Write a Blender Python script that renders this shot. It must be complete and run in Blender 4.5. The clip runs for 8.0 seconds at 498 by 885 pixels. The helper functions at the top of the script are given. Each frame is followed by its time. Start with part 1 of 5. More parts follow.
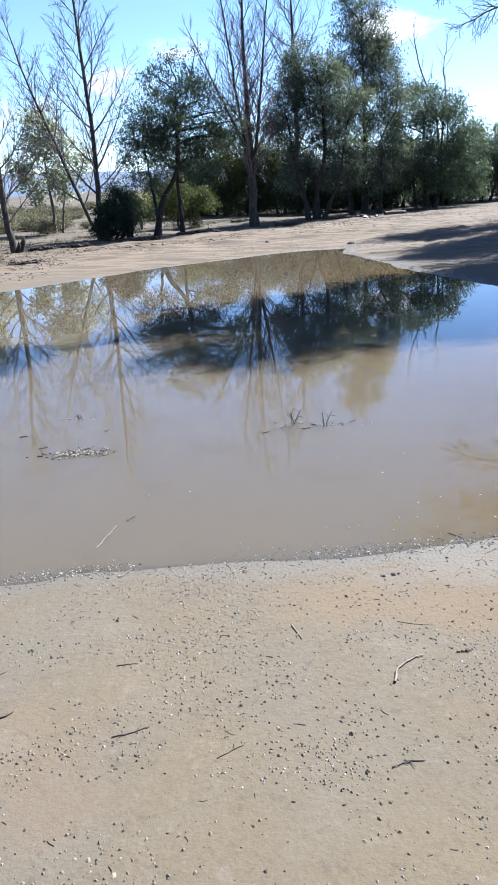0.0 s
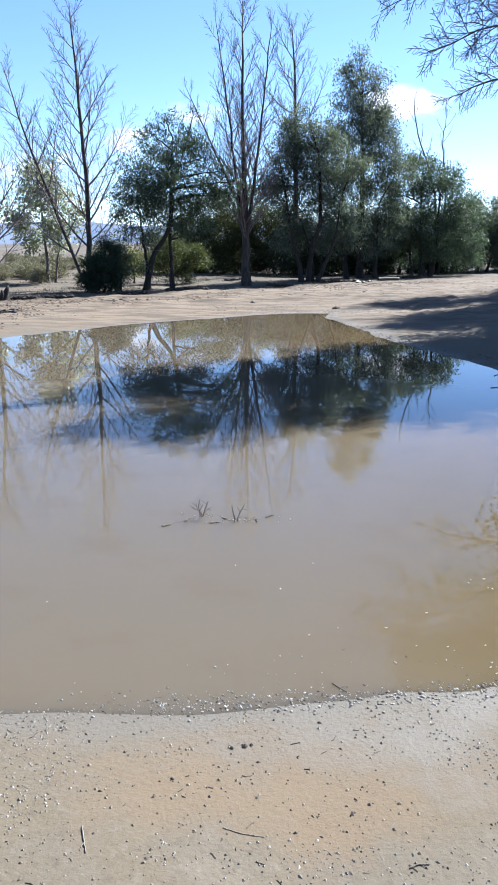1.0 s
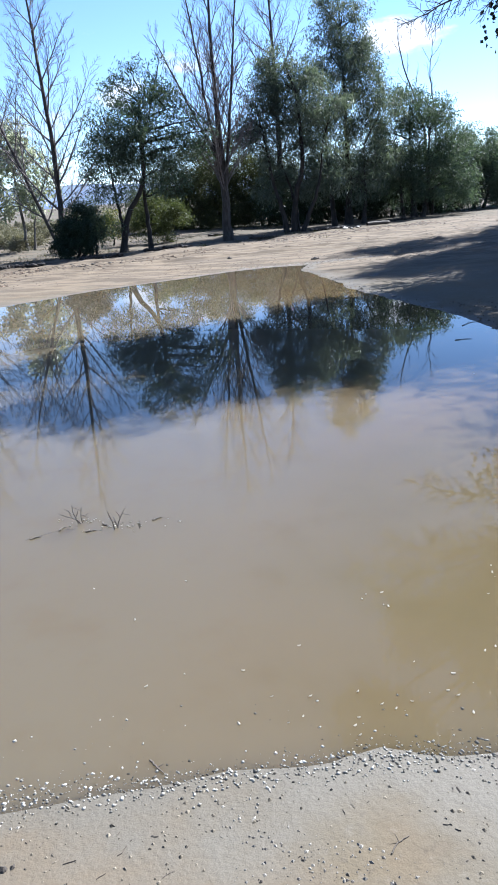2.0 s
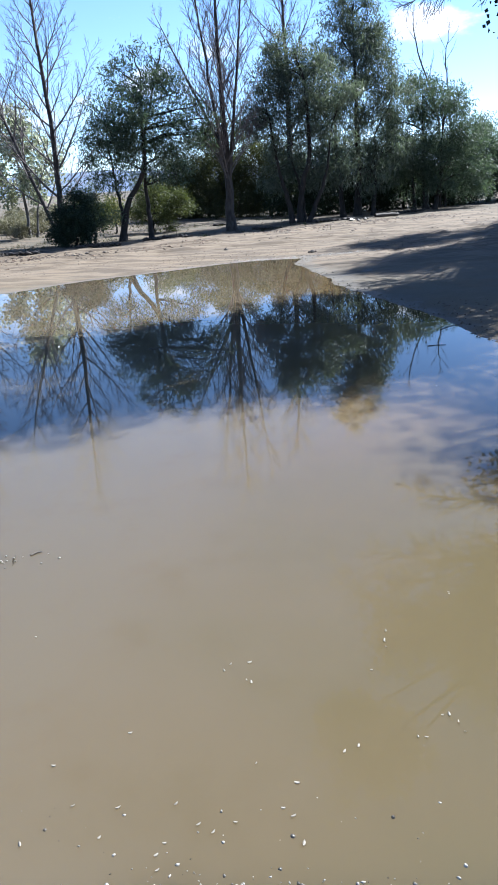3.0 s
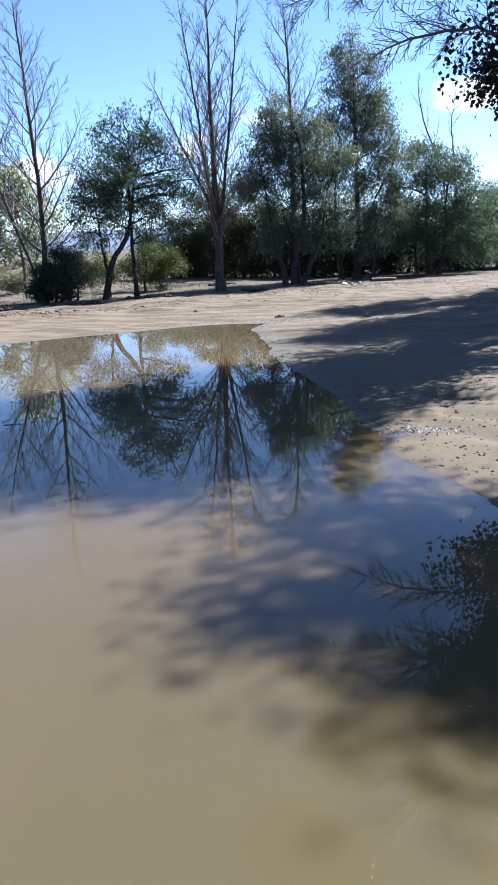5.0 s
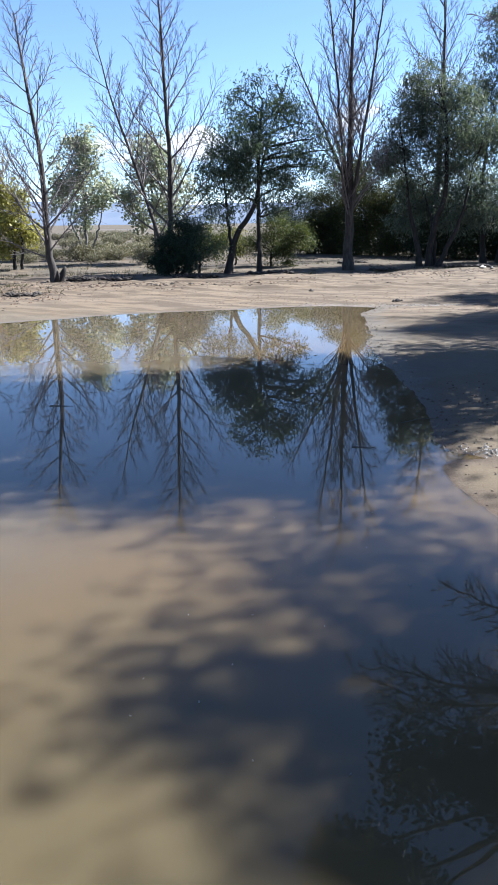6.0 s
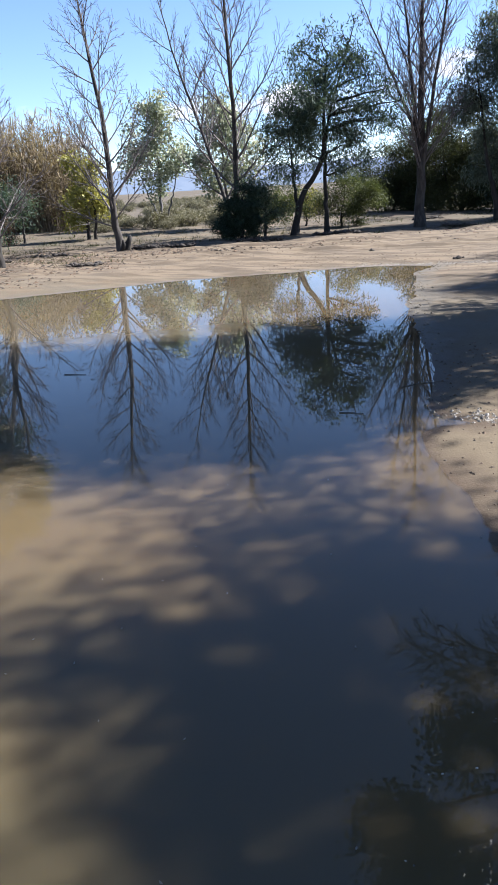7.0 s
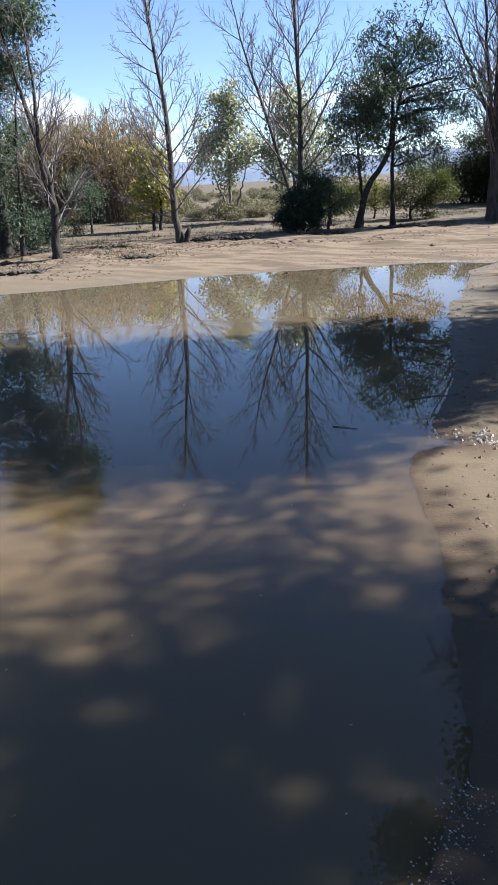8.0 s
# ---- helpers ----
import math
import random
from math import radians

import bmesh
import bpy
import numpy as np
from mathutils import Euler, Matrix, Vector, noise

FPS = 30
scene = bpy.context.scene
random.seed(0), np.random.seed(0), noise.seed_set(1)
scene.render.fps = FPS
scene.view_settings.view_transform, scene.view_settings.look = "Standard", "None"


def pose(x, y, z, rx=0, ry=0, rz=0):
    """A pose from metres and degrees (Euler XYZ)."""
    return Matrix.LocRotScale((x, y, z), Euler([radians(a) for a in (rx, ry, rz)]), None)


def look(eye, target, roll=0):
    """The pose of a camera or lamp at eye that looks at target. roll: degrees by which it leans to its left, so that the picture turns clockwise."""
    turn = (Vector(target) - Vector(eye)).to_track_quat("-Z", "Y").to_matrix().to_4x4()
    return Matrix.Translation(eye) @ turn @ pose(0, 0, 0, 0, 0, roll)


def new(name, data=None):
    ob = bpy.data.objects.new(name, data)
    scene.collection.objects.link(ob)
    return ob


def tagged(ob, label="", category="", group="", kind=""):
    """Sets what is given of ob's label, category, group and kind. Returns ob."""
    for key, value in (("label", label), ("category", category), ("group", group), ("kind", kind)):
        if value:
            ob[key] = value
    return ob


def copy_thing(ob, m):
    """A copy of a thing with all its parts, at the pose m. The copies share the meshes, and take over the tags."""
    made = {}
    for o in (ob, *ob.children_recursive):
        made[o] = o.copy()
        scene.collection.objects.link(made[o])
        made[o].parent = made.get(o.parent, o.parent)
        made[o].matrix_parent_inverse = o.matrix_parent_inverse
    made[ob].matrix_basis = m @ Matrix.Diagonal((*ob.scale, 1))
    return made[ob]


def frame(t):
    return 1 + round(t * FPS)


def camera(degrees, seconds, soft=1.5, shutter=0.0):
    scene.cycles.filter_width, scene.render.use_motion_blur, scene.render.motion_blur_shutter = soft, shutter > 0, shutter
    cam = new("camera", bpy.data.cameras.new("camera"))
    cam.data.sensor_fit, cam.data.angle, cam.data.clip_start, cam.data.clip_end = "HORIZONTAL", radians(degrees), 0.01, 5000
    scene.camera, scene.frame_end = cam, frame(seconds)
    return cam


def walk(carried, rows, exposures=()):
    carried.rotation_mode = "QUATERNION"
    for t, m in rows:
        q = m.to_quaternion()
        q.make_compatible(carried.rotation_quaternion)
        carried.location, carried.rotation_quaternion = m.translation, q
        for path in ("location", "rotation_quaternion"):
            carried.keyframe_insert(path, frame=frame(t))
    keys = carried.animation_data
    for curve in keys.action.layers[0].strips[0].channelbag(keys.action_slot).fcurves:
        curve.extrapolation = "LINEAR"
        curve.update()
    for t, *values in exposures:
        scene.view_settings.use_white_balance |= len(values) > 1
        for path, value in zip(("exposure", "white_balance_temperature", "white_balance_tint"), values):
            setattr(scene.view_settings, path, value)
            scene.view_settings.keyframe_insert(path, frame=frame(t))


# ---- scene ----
import itertools

cam = camera(37.6, 8.0, soft=1.6)
PATH = [
    (0, (0.058, -1.057, 1.502), (0.007, 0.827, 0.832), -3.5),
    (0.5, (0.289, -0.693, 1.492), (0.201, 1.196, 0.842), -2.6),
    (1, (0.597, -0.434, 1.513), (0.552, 1.494, 0.983), -0.6),
    (1.5, (0.906, -0.145, 1.493), (0.822, 1.764, 0.903), -3.1),
    (1.7, (1.04, 0.04, 1.49), (0.959, 1.939, 0.871), -4.7),
    (2.8, (1.733, 0.468, 1.479), (1.601, 2.35, 0.815), -3.6),
    (3, (1.795, 0.664, 1.479), (1.655, 2.544, 0.81), -3.8),
    (3.5, (2.171, 0.838, 1.474), (2.218, 2.734, 0.839), -1.1),
    (4, (2.628, 1.064, 1.472), (2.637, 2.94, 0.779), -4.4),
    (4.2, (2.756, 1.23, 1.473), (2.794, 3.131, 0.854), -2.7),
    (5.3, (3.404, 1.907, 1.445), (3.08, 3.81, 0.923), -1.3),
    (5.5, (3.505, 2.103, 1.444), (3.15, 3.993, 0.892), 0.4),
    (6, (3.74, 2.54, 1.443), (3.155, 4.364, 0.868), -0.7),
    (6.5, (4.12, 2.64, 1.437), (3.231, 4.334, 0.853), -4.6),
    (7, (4.408, 2.803, 1.433), (3.591, 4.505, 0.774), -3.5),
    (7.5, (4.626, 3.087, 1.439), (3.644, 4.68, 0.734), -3.1),
    (8, (4.765, 3.333, 1.437), (3.769, 4.933, 0.766), -3.4),
]
walk(cam, [(t, look(eye, target, roll)) for t, eye, target, roll in PATH], [(0, 1.94, 5650, 11), (3.5, 1.94, 5550, 9), (6.5, 1.9, 5900, 12), (8, 1.78, 6150, 13)])

# ---- world, sun ----
SUN_AZ, SUN_EL = 47.0, 45.0      # degrees to the right of +y, and above the horizon
sun_way = Vector((math.sin(radians(SUN_AZ)) * math.cos(radians(SUN_EL)),
                  math.cos(radians(SUN_AZ)) * math.cos(radians(SUN_EL)), math.sin(radians(SUN_EL))))
sun_data = bpy.data.lights.new("sun", "SUN")
sun_data.energy, sun_data.angle, sun_data.color = 5.0, radians(0.53), (1.0, 0.96, 0.89)
sun = new("sun", sun_data)
sun.matrix_world = look(sun_way * 60, (0, 0, 0))

world = bpy.data.worlds.new("sky")
scene.world = world
world.use_nodes = True


def build_sky(nt):
    """Clear sky with a few low fair-weather clouds."""
    n, l = nt.nodes, nt.links
    n.clear()
    out, bg = n.new("ShaderNodeOutputWorld"), n.new("ShaderNodeBackground")
    sky = n.new("ShaderNodeTexSky")
    sky.sky_type, sky.sun_disc = "NISHITA", False
    sky.sun_elevation, sky.sun_rotation = radians(SUN_EL), radians(SUN_AZ)
    sky.altitude, sky.air_density, sky.dust_density, sky.ozone_density = 3000, 1.08, 0.12, 2.0
    bg.inputs["Strength"].default_value = 0.061
    coord = n.new("ShaderNodeTexCoord")

    def math_node(op, a, b=None, clamp=False):
        m = n.new("ShaderNodeMath")
        m.operation, m.use_clamp = op, clamp
        for k, v in enumerate((a, b)):
            if v is None:
                continue
            if isinstance(v, (int, float)):
                m.inputs[k].default_value = v
            else:
                l.new(v, m.inputs[k])
        return m.outputs[0]

    # stretch the direction so that clouds lie flat
    stretch = n.new("ShaderNodeMapping")
    stretch.inputs["Scale"].default_value = (1, 1, 2.4)
    l.new(coord.outputs["Generated"], stretch.inputs["Vector"])
    puff = n.new("ShaderNodeTexNoise")
    puff.inputs["Scale"].default_value, puff.inputs["Detail"].default_value, puff.inputs["Roughness"].default_value = 9.0, 9.0, 0.58
    l.new(stretch.outputs[0], puff.inputs["Vector"])
    total = None
    for az, el, half, weight in ((9.6, 9.3, 2.6, .95), (12.3, 8.9, 2.2, .8), (-4.8, 9.0, 2.4, .7), (-8.4, 7.0, 3.2, .85), (-16.5, 5.4, 3.4, .8),
                                 (-21, 5.4, 3.0, .7), (-27, 5.4, 3.4, .7), (-37, 4.4, 3.4, .75), (-39.7, 5.2, 3.0, .8), (-43.5, 5.5, 3.4, 1.0)):
        dot = n.new("ShaderNodeVectorMath")
        dot.operation = "DOT_PRODUCT"
        l.new(stretch.outputs[0], dot.inputs[0])
        v = Vector((math.sin(radians(az)) * math.cos(radians(el)), math.cos(radians(az)) * math.cos(radians(el)), math.sin(radians(el)) * 2.4))
        size = v.length
        dot.inputs[1].default_value = v.normalized()
        length = n.new("ShaderNodeVectorMath")
        length.operation = "LENGTH"
        l.new(stretch.outputs[0], length.inputs[0])
        ratio = math_node("DIVIDE", dot.outputs["Value"], length.outputs["Value"])
        rng = n.new("ShaderNodeMapRange")
        rng.interpolation_type = "SMOOTHSTEP"
        rng.inputs["From Min"].default_value, rng.inputs["From Max"].default_value = math.cos(radians(half * 1.45)), 1.0
        rng.inputs["To Max"].default_value = weight
        l.new(ratio, rng.inputs["Value"])
        total = rng.outputs[0] if total is None else math_node("MAXIMUM", total, rng.outputs[0])
    amount = math_node("ADD", math_node("MULTIPLY", total, 0.55), math_node("MULTIPLY", math_node("SUBTRACT", puff.outputs["Fac"], 0.5), 1.5))
    ramp = n.new("ShaderNodeMapRange")
    ramp.interpolation_type = "SMOOTHSTEP"
    ramp.inputs["From Min"].default_value, ramp.inputs["From Max"].default_value = 0.27, 0.55
    l.new(amount, ramp.inputs["Value"])
    mix = n.new("ShaderNodeMix")
    mix.data_type = "RGBA"
    mix.inputs["B"].default_value = (6.2, 6.3, 6.6, 1)
    l.new(ramp.outputs[0], mix.inputs["Factor"])
    haze = n.new("ShaderNodeMix")
    haze.data_type, haze.blend_type = "RGBA", "MULTIPLY"
    haze.inputs["Factor"].default_value, haze.inputs["B"].default_value = 1.0, (0.97, 0.985, 1.04, 1)
    l.new(sky.outputs[0], haze.inputs["A"])
    l.new(haze.outputs["Result"], mix.inputs["A"])
    l.new(mix.outputs["Result"], bg.inputs["Color"])
    l.new(bg.outputs[0], out.inputs["Surface"])


build_sky(world.node_tree)


# ---- materials ----
def material(name):
    m = bpy.data.materials.new(name)
    m.use_nodes = True
    nt = m.node_tree
    return m, nt, nt.nodes["Principled BSDF"]


def noise_tex(nt, scale, detail=4.0, rough=0.55, vector=None, kind="ShaderNodeTexNoise"):
    t = nt.nodes.new(kind)
    t.inputs["Scale"].default_value = scale
    if kind == "ShaderNodeTexNoise":
        t.inputs["Detail"].default_value, t.inputs["Roughness"].default_value = detail, rough
    if vector is not None:
        nt.links.new(vector, t.inputs["Vector"])
    return t


def position(nt, scale=(1, 1, 1)):
    g = nt.nodes.new("ShaderNodeNewGeometry")
    mp = nt.nodes.new("ShaderNodeMapping")
    mp.inputs["Scale"].default_value = scale
    nt.links.new(g.outputs["Position"], mp.inputs["Vector"])
    return mp.outputs[0]


def ramp_of(nt, fac, lo, hi, a=0.0, b=1.0):
    r = nt.nodes.new("ShaderNodeMapRange")
    r.interpolation_type = "SMOOTHSTEP"
    for key, v in (("From Min", lo), ("From Max", hi), ("To Min", a), ("To Max", b)):
        r.inputs[key].default_value = v
    nt.links.new(fac, r.inputs["Value"])
    return r.outputs[0]


def mix_of(nt, fac, a, b, mode="MIX"):
    m = nt.nodes.new("ShaderNodeMix")
    m.data_type, m.blend_type = "RGBA", mode
    for key, v in (("Factor", fac), ("A", a), ("B", b)):
        if isinstance(v, (int, float)):
            m.inputs[key].default_value = v
        elif isinstance(v, tuple):
            m.inputs[key].default_value = (*v, 1)
        else:
            nt.links.new(v, m.inputs[key])
    return m.outputs["Result"]


def bump_of(nt, bsdf, height, strength, distance, normal=None):
    b = nt.nodes.new("ShaderNodeBump")
    b.inputs["Strength"].default_value, b.inputs["Distance"].default_value = strength, distance
    nt.links.new(height, b.inputs["Height"])
    if normal is not None:
        nt.links.new(normal, b.inputs["Normal"])
    nt.links.new(b.outputs[0], bsdf.inputs["Normal"])
    return b.outputs[0]


def make_soil():
    m, nt, p = material("soil")
    pos = position(nt)
    big = noise_tex(nt, 0.9, 5, 0.6, pos).outputs["Fac"]
    mid = noise_tex(nt, 3.1, 6, 0.6, pos).outputs["Fac"]
    fine = noise_tex(nt, 55, 6, 0.7, pos).outputs["Fac"]
    speck = noise_tex(nt, 160, 3, 0.6, pos).outputs["Fac"]
    col = mix_of(nt, ramp_of(nt, big, 0.36, 0.64), (0.126, 0.099, 0.059), (0.122, 0.103, 0.072))
    col = mix_of(nt, ramp_of(nt, mid, 0.55, 0.75), col, (0.152, 0.124, 0.086))
    col = mix_of(nt, ramp_of(nt, mid, 0.45, 0.25), col, (0.108, 0.083, 0.056))
    col = mix_of(nt, ramp_of(nt, fine, 0.42, 0.62, 0.0, 0.35), col, (0.092, 0.074, 0.044))
    col = mix_of(nt, ramp_of(nt, speck, 0.66, 0.74, 0.0, 0.8), col, (0.043, 0.032, 0.019))
    col = mix_of(nt, ramp_of(nt, speck, 0.33, 0.24, 0.0, 0.6), col, (0.169, 0.151, 0.103))
    grit = noise_tex(nt, 24, 5, 0.7, pos).outputs["Fac"]
    col = mix_of(nt, ramp_of(nt, grit, 0.54, 0.68, 0.0, 0.55), col, (0.078, 0.062, 0.043))
    col = mix_of(nt, ramp_of(nt, grit, 0.44, 0.32, 0.0, 0.4), col, (0.165, 0.142, 0.108))
    grey = noise_tex(nt, 1.7, 4, 0.55, position(nt, (0.8, 1.3, 1))).outputs["Fac"]
    col = mix_of(nt, ramp_of(nt, grey, 0.46, 0.66, 0.0, 0.5), col, (0.117, 0.100, 0.070))
    warm = noise_tex(nt, 1.3, 4, 0.55, position(nt, (1.2, 0.9, 1.0))).outputs["Fac"]
    col = mix_of(nt, ramp_of(nt, warm, 0.52, 0.7, 0.0, 0.5), col, (0.140, 0.098, 0.056))
    # tan stain where the sand dried last
    spot = nt.nodes.new("ShaderNodeVectorMath")
    spot.operation = "DISTANCE"
    nt.links.new(position(nt, (1, 1.9, 0)), spot.inputs[0])
    spot.inputs[1].default_value = (0.65, 2.62, 0)
    ragged = nt.nodes.new("ShaderNodeMath")
    ragged.operation = "MULTIPLY_ADD"
    nt.links.new(mid, ragged.inputs[0])
    ragged.inputs[1].default_value = 0.9
    nt.links.new(spot.outputs["Value"], ragged.inputs[2])
    col = mix_of(nt, ramp_of(nt, ragged.outputs[0], 1.15, 0.75, 0.0, 0.75), col, (0.142, 0.102, 0.058))
    # streaks along the wheel tracks on the strip beyond the water
    turn = nt.nodes.new("ShaderNodeMapping")
    turn.inputs["Rotation"].default_value, turn.inputs["Scale"].default_value = (0, 0, -0.42), (0.9, 3.6, 1)
    nt.links.new(pos, turn.inputs["Vector"])
    streak = noise_tex(nt, 1.0, 6, 0.65, turn.outputs[0]).outputs["Fac"]
    along = nt.nodes.new("ShaderNodeSeparateXYZ")
    nt.links.new(pos, along.inputs[0])
    strip = ramp_of(nt, along.outputs["Y"], 11.0, 15.0, 0.0, 0.8)
    lined = mix_of(nt, ramp_of(nt, streak, 0.42, 0.58), (0.078, 0.055, 0.034), (0.178, 0.134, 0.086))
    col = mix_of(nt, strip, col, mix_of(nt, 0.85, col, lined))
    # soil patchily darker past the tree line, where litter lies
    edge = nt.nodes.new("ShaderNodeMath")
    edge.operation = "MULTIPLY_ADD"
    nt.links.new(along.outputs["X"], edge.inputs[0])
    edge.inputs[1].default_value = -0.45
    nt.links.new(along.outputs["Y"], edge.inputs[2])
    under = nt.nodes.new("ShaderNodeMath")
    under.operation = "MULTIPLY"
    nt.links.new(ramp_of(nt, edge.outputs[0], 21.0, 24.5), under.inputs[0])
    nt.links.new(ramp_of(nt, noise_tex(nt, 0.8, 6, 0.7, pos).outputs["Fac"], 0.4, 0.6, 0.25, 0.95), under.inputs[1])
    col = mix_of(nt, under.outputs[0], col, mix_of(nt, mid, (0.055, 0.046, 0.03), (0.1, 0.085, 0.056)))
    col = mix_of(nt, 1.0, col, (0.905, 0.905, 0.96), "MULTIPLY")
    # damp soil by the water, where the ground is less than a few centimetres above it
    sep = nt.nodes.new("ShaderNodeSeparateXYZ")
    g = nt.nodes.new("ShaderNodeNewGeometry")
    nt.links.new(g.outputs["Position"], sep.inputs[0])
    add = nt.nodes.new("ShaderNodeMath")
    add.operation = "MULTIPLY_ADD"
    nt.links.new(mid, add.inputs[0])
    add.inputs[1].default_value = -0.022
    nt.links.new(sep.outputs["Z"], add.inputs[2])
    damp = ramp_of(nt, add.outputs[0], 0.002, -0.012)
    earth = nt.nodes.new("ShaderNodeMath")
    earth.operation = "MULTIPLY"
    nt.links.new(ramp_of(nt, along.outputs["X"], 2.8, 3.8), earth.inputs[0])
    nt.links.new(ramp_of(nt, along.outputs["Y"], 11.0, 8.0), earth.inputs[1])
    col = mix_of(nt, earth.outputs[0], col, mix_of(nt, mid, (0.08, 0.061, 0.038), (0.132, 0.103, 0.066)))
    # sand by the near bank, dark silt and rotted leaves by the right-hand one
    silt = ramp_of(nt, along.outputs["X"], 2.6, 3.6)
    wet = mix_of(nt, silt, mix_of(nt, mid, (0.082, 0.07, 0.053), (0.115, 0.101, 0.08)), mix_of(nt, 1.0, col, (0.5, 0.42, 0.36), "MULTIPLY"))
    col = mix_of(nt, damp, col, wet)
    nt.links.new(col, p.inputs["Base Color"])
    nt.links.new(ramp_of(nt, damp, 0, 1, 0.92, 0.62), p.inputs["Roughness"])
    p.inputs["Specular IOR Level"].default_value = 0.25
    b1 = nt.nodes.new("ShaderNodeBump")
    b1.inputs["Strength"].default_value, b1.inputs["Distance"].default_value = 0.3, 0.02
    nt.links.new(mid, b1.inputs["Height"])
    bump_of(nt, p, fine, 0.4, 0.012, b1.outputs[0])
    return m


def make_water():
    """Turbid puddle water: silt scatters the sun under a smooth reflecting surface."""
    m, nt, p = material("muddy_water")
    pos = position(nt)
    big = noise_tex(nt, 0.5, 3, 0.5, pos).outputs["Fac"]
    mid = noise_tex(nt, 2.2, 4, 0.55, pos).outputs["Fac"]
    side = nt.nodes.new("ShaderNodeSeparateXYZ")
    nt.links.new(pos, side.inputs[0])
    drift = nt.nodes.new("ShaderNodeMath")
    drift.operation = "MULTIPLY_ADD"
    nt.links.new(big, drift.inputs[0])
    drift.inputs[1].default_value = 3.0
    nt.links.new(side.outputs["X"], drift.inputs[2])
    # greyer towards the open end, browner by the wooded bank
    col = mix_of(nt, ramp_of(nt, drift.outputs[0], 1.8, 4.6), (0.089, 0.072, 0.047), (0.089, 0.062, 0.030))
    col = mix_of(nt, ramp_of(nt, mid, 0.5, 0.75, 0, 0.5), col, (0.080, 0.058, 0.030))
    # olive tint painted in for the canopy's reflection, by the near right-hand shore
    sep = nt.nodes.new("ShaderNodeSeparateXYZ")
    warp = nt.nodes.new("ShaderNodeVectorMath")
    warp.operation = "MULTIPLY_ADD"
    nt.links.new(noise_tex(nt, 1.1, 3, 0.5, pos).outputs["Color"], warp.inputs[0])
    warp.inputs[1].default_value = (1.6, 1.6, 0)
    nt.links.new(pos, warp.inputs[2])
    nt.links.new(warp.outputs[0], sep.inputs[0])
    both = nt.nodes.new("ShaderNodeMath")
    both.operation = "MULTIPLY"
    nt.links.new(ramp_of(nt, sep.outputs["X"], 1.8, 3.2), both.inputs[0])
    nt.links.new(ramp_of(nt, sep.outputs["Y"], 6.2, 4.2), both.inputs[1])
    col = mix_of(nt, both.outputs[0], col, (0.076, 0.060, 0.031))
    nt.links.new(col, p.inputs["Base Color"])
    p.subsurface_method = "BURLEY"
    p.inputs["Subsurface Weight"].default_value = 0.85
    p.inputs["Subsurface Radius"].default_value = (1.0, 0.85, 0.55)
    p.inputs["Subsurface Scale"].default_value = 0.2
    p.inputs["Roughness"].default_value = 0.004
    p.inputs["IOR"].default_value = 1.333
    p.inputs["Specular IOR Level"].default_value = 0.52
    rip = noise_tex(nt, 5.0, 2, 0.5, position(nt, (1, 2.2, 1))).outputs["Fac"]
    bump_of(nt, p, rip, 0.012, 0.006)
    return m


def make_bark(name, dark, light, scale=14.0, stretch=0.25):
    m, nt, p = material(name)
    pos = position(nt, (1, 1, stretch))
    n1 = noise_tex(nt, scale, 6, 0.65, pos).outputs["Fac"]
    n2 = noise_tex(nt, 2.0, 3, 0.5, pos).outputs["Fac"]
    col = mix_of(nt, ramp_of(nt, n1, 0.35, 0.65), dark, light)
    col = mix_of(nt, ramp_of(nt, n2, 0.5, 0.75, 0, 0.5), col, tuple(0.5 * (a + b) * 0.75 for a, b in zip(dark, light)))
    nt.links.new(col, p.inputs["Base Color"])
    p.inputs["Roughness"].default_value = 0.88
    bump_of(nt, p, n1, 0.7, 0.03)
    return m


def make_leaf(name, a, b, glow=0.35, rough=0.5, through_tint=(1.0, 1.0, 0.6)):
    """Leaf with light passing through; every leaf has its own tone."""
    m, nt, p = material(name)
    g = nt.nodes.new("ShaderNodeNewGeometry")
    tone = nt.nodes.new("ShaderNodeMath")
    tone.operation = "POWER"
    nt.links.new(g.outputs["Random Per Island"], tone.inputs[0])
    tone.inputs[1].default_value = 1.3
    big = noise_tex(nt, 1.6, 3, 0.5, position(nt)).outputs["Fac"]
    col = mix_of(nt, tone.outputs[0], a, b)
    col = mix_of(nt, ramp_of(nt, big, 0.35, 0.7, 0, 0.45), col, tuple(v * 0.62 for v in a))
    nt.links.new(col, p.inputs["Base Color"])
    p.inputs["Roughness"].default_value = rough
    p.inputs["Specular IOR Level"].default_value = 0.2
    tr = nt.nodes.new("ShaderNodeBsdfTranslucent")
    nt.links.new(mix_of(nt, 1.0, col, through_tint, "MULTIPLY"), tr.inputs["Color"])
    ms = nt.nodes.new("ShaderNodeMixShader")
    ms.inputs[0].default_value = glow
    nt.links.new(p.outputs[0], ms.inputs[1])
    nt.links.new(tr.outputs[0], ms.inputs[2])
    nt.links.new(ms.outputs[0], nt.nodes["Material Output"].inputs["Surface"])
    return m


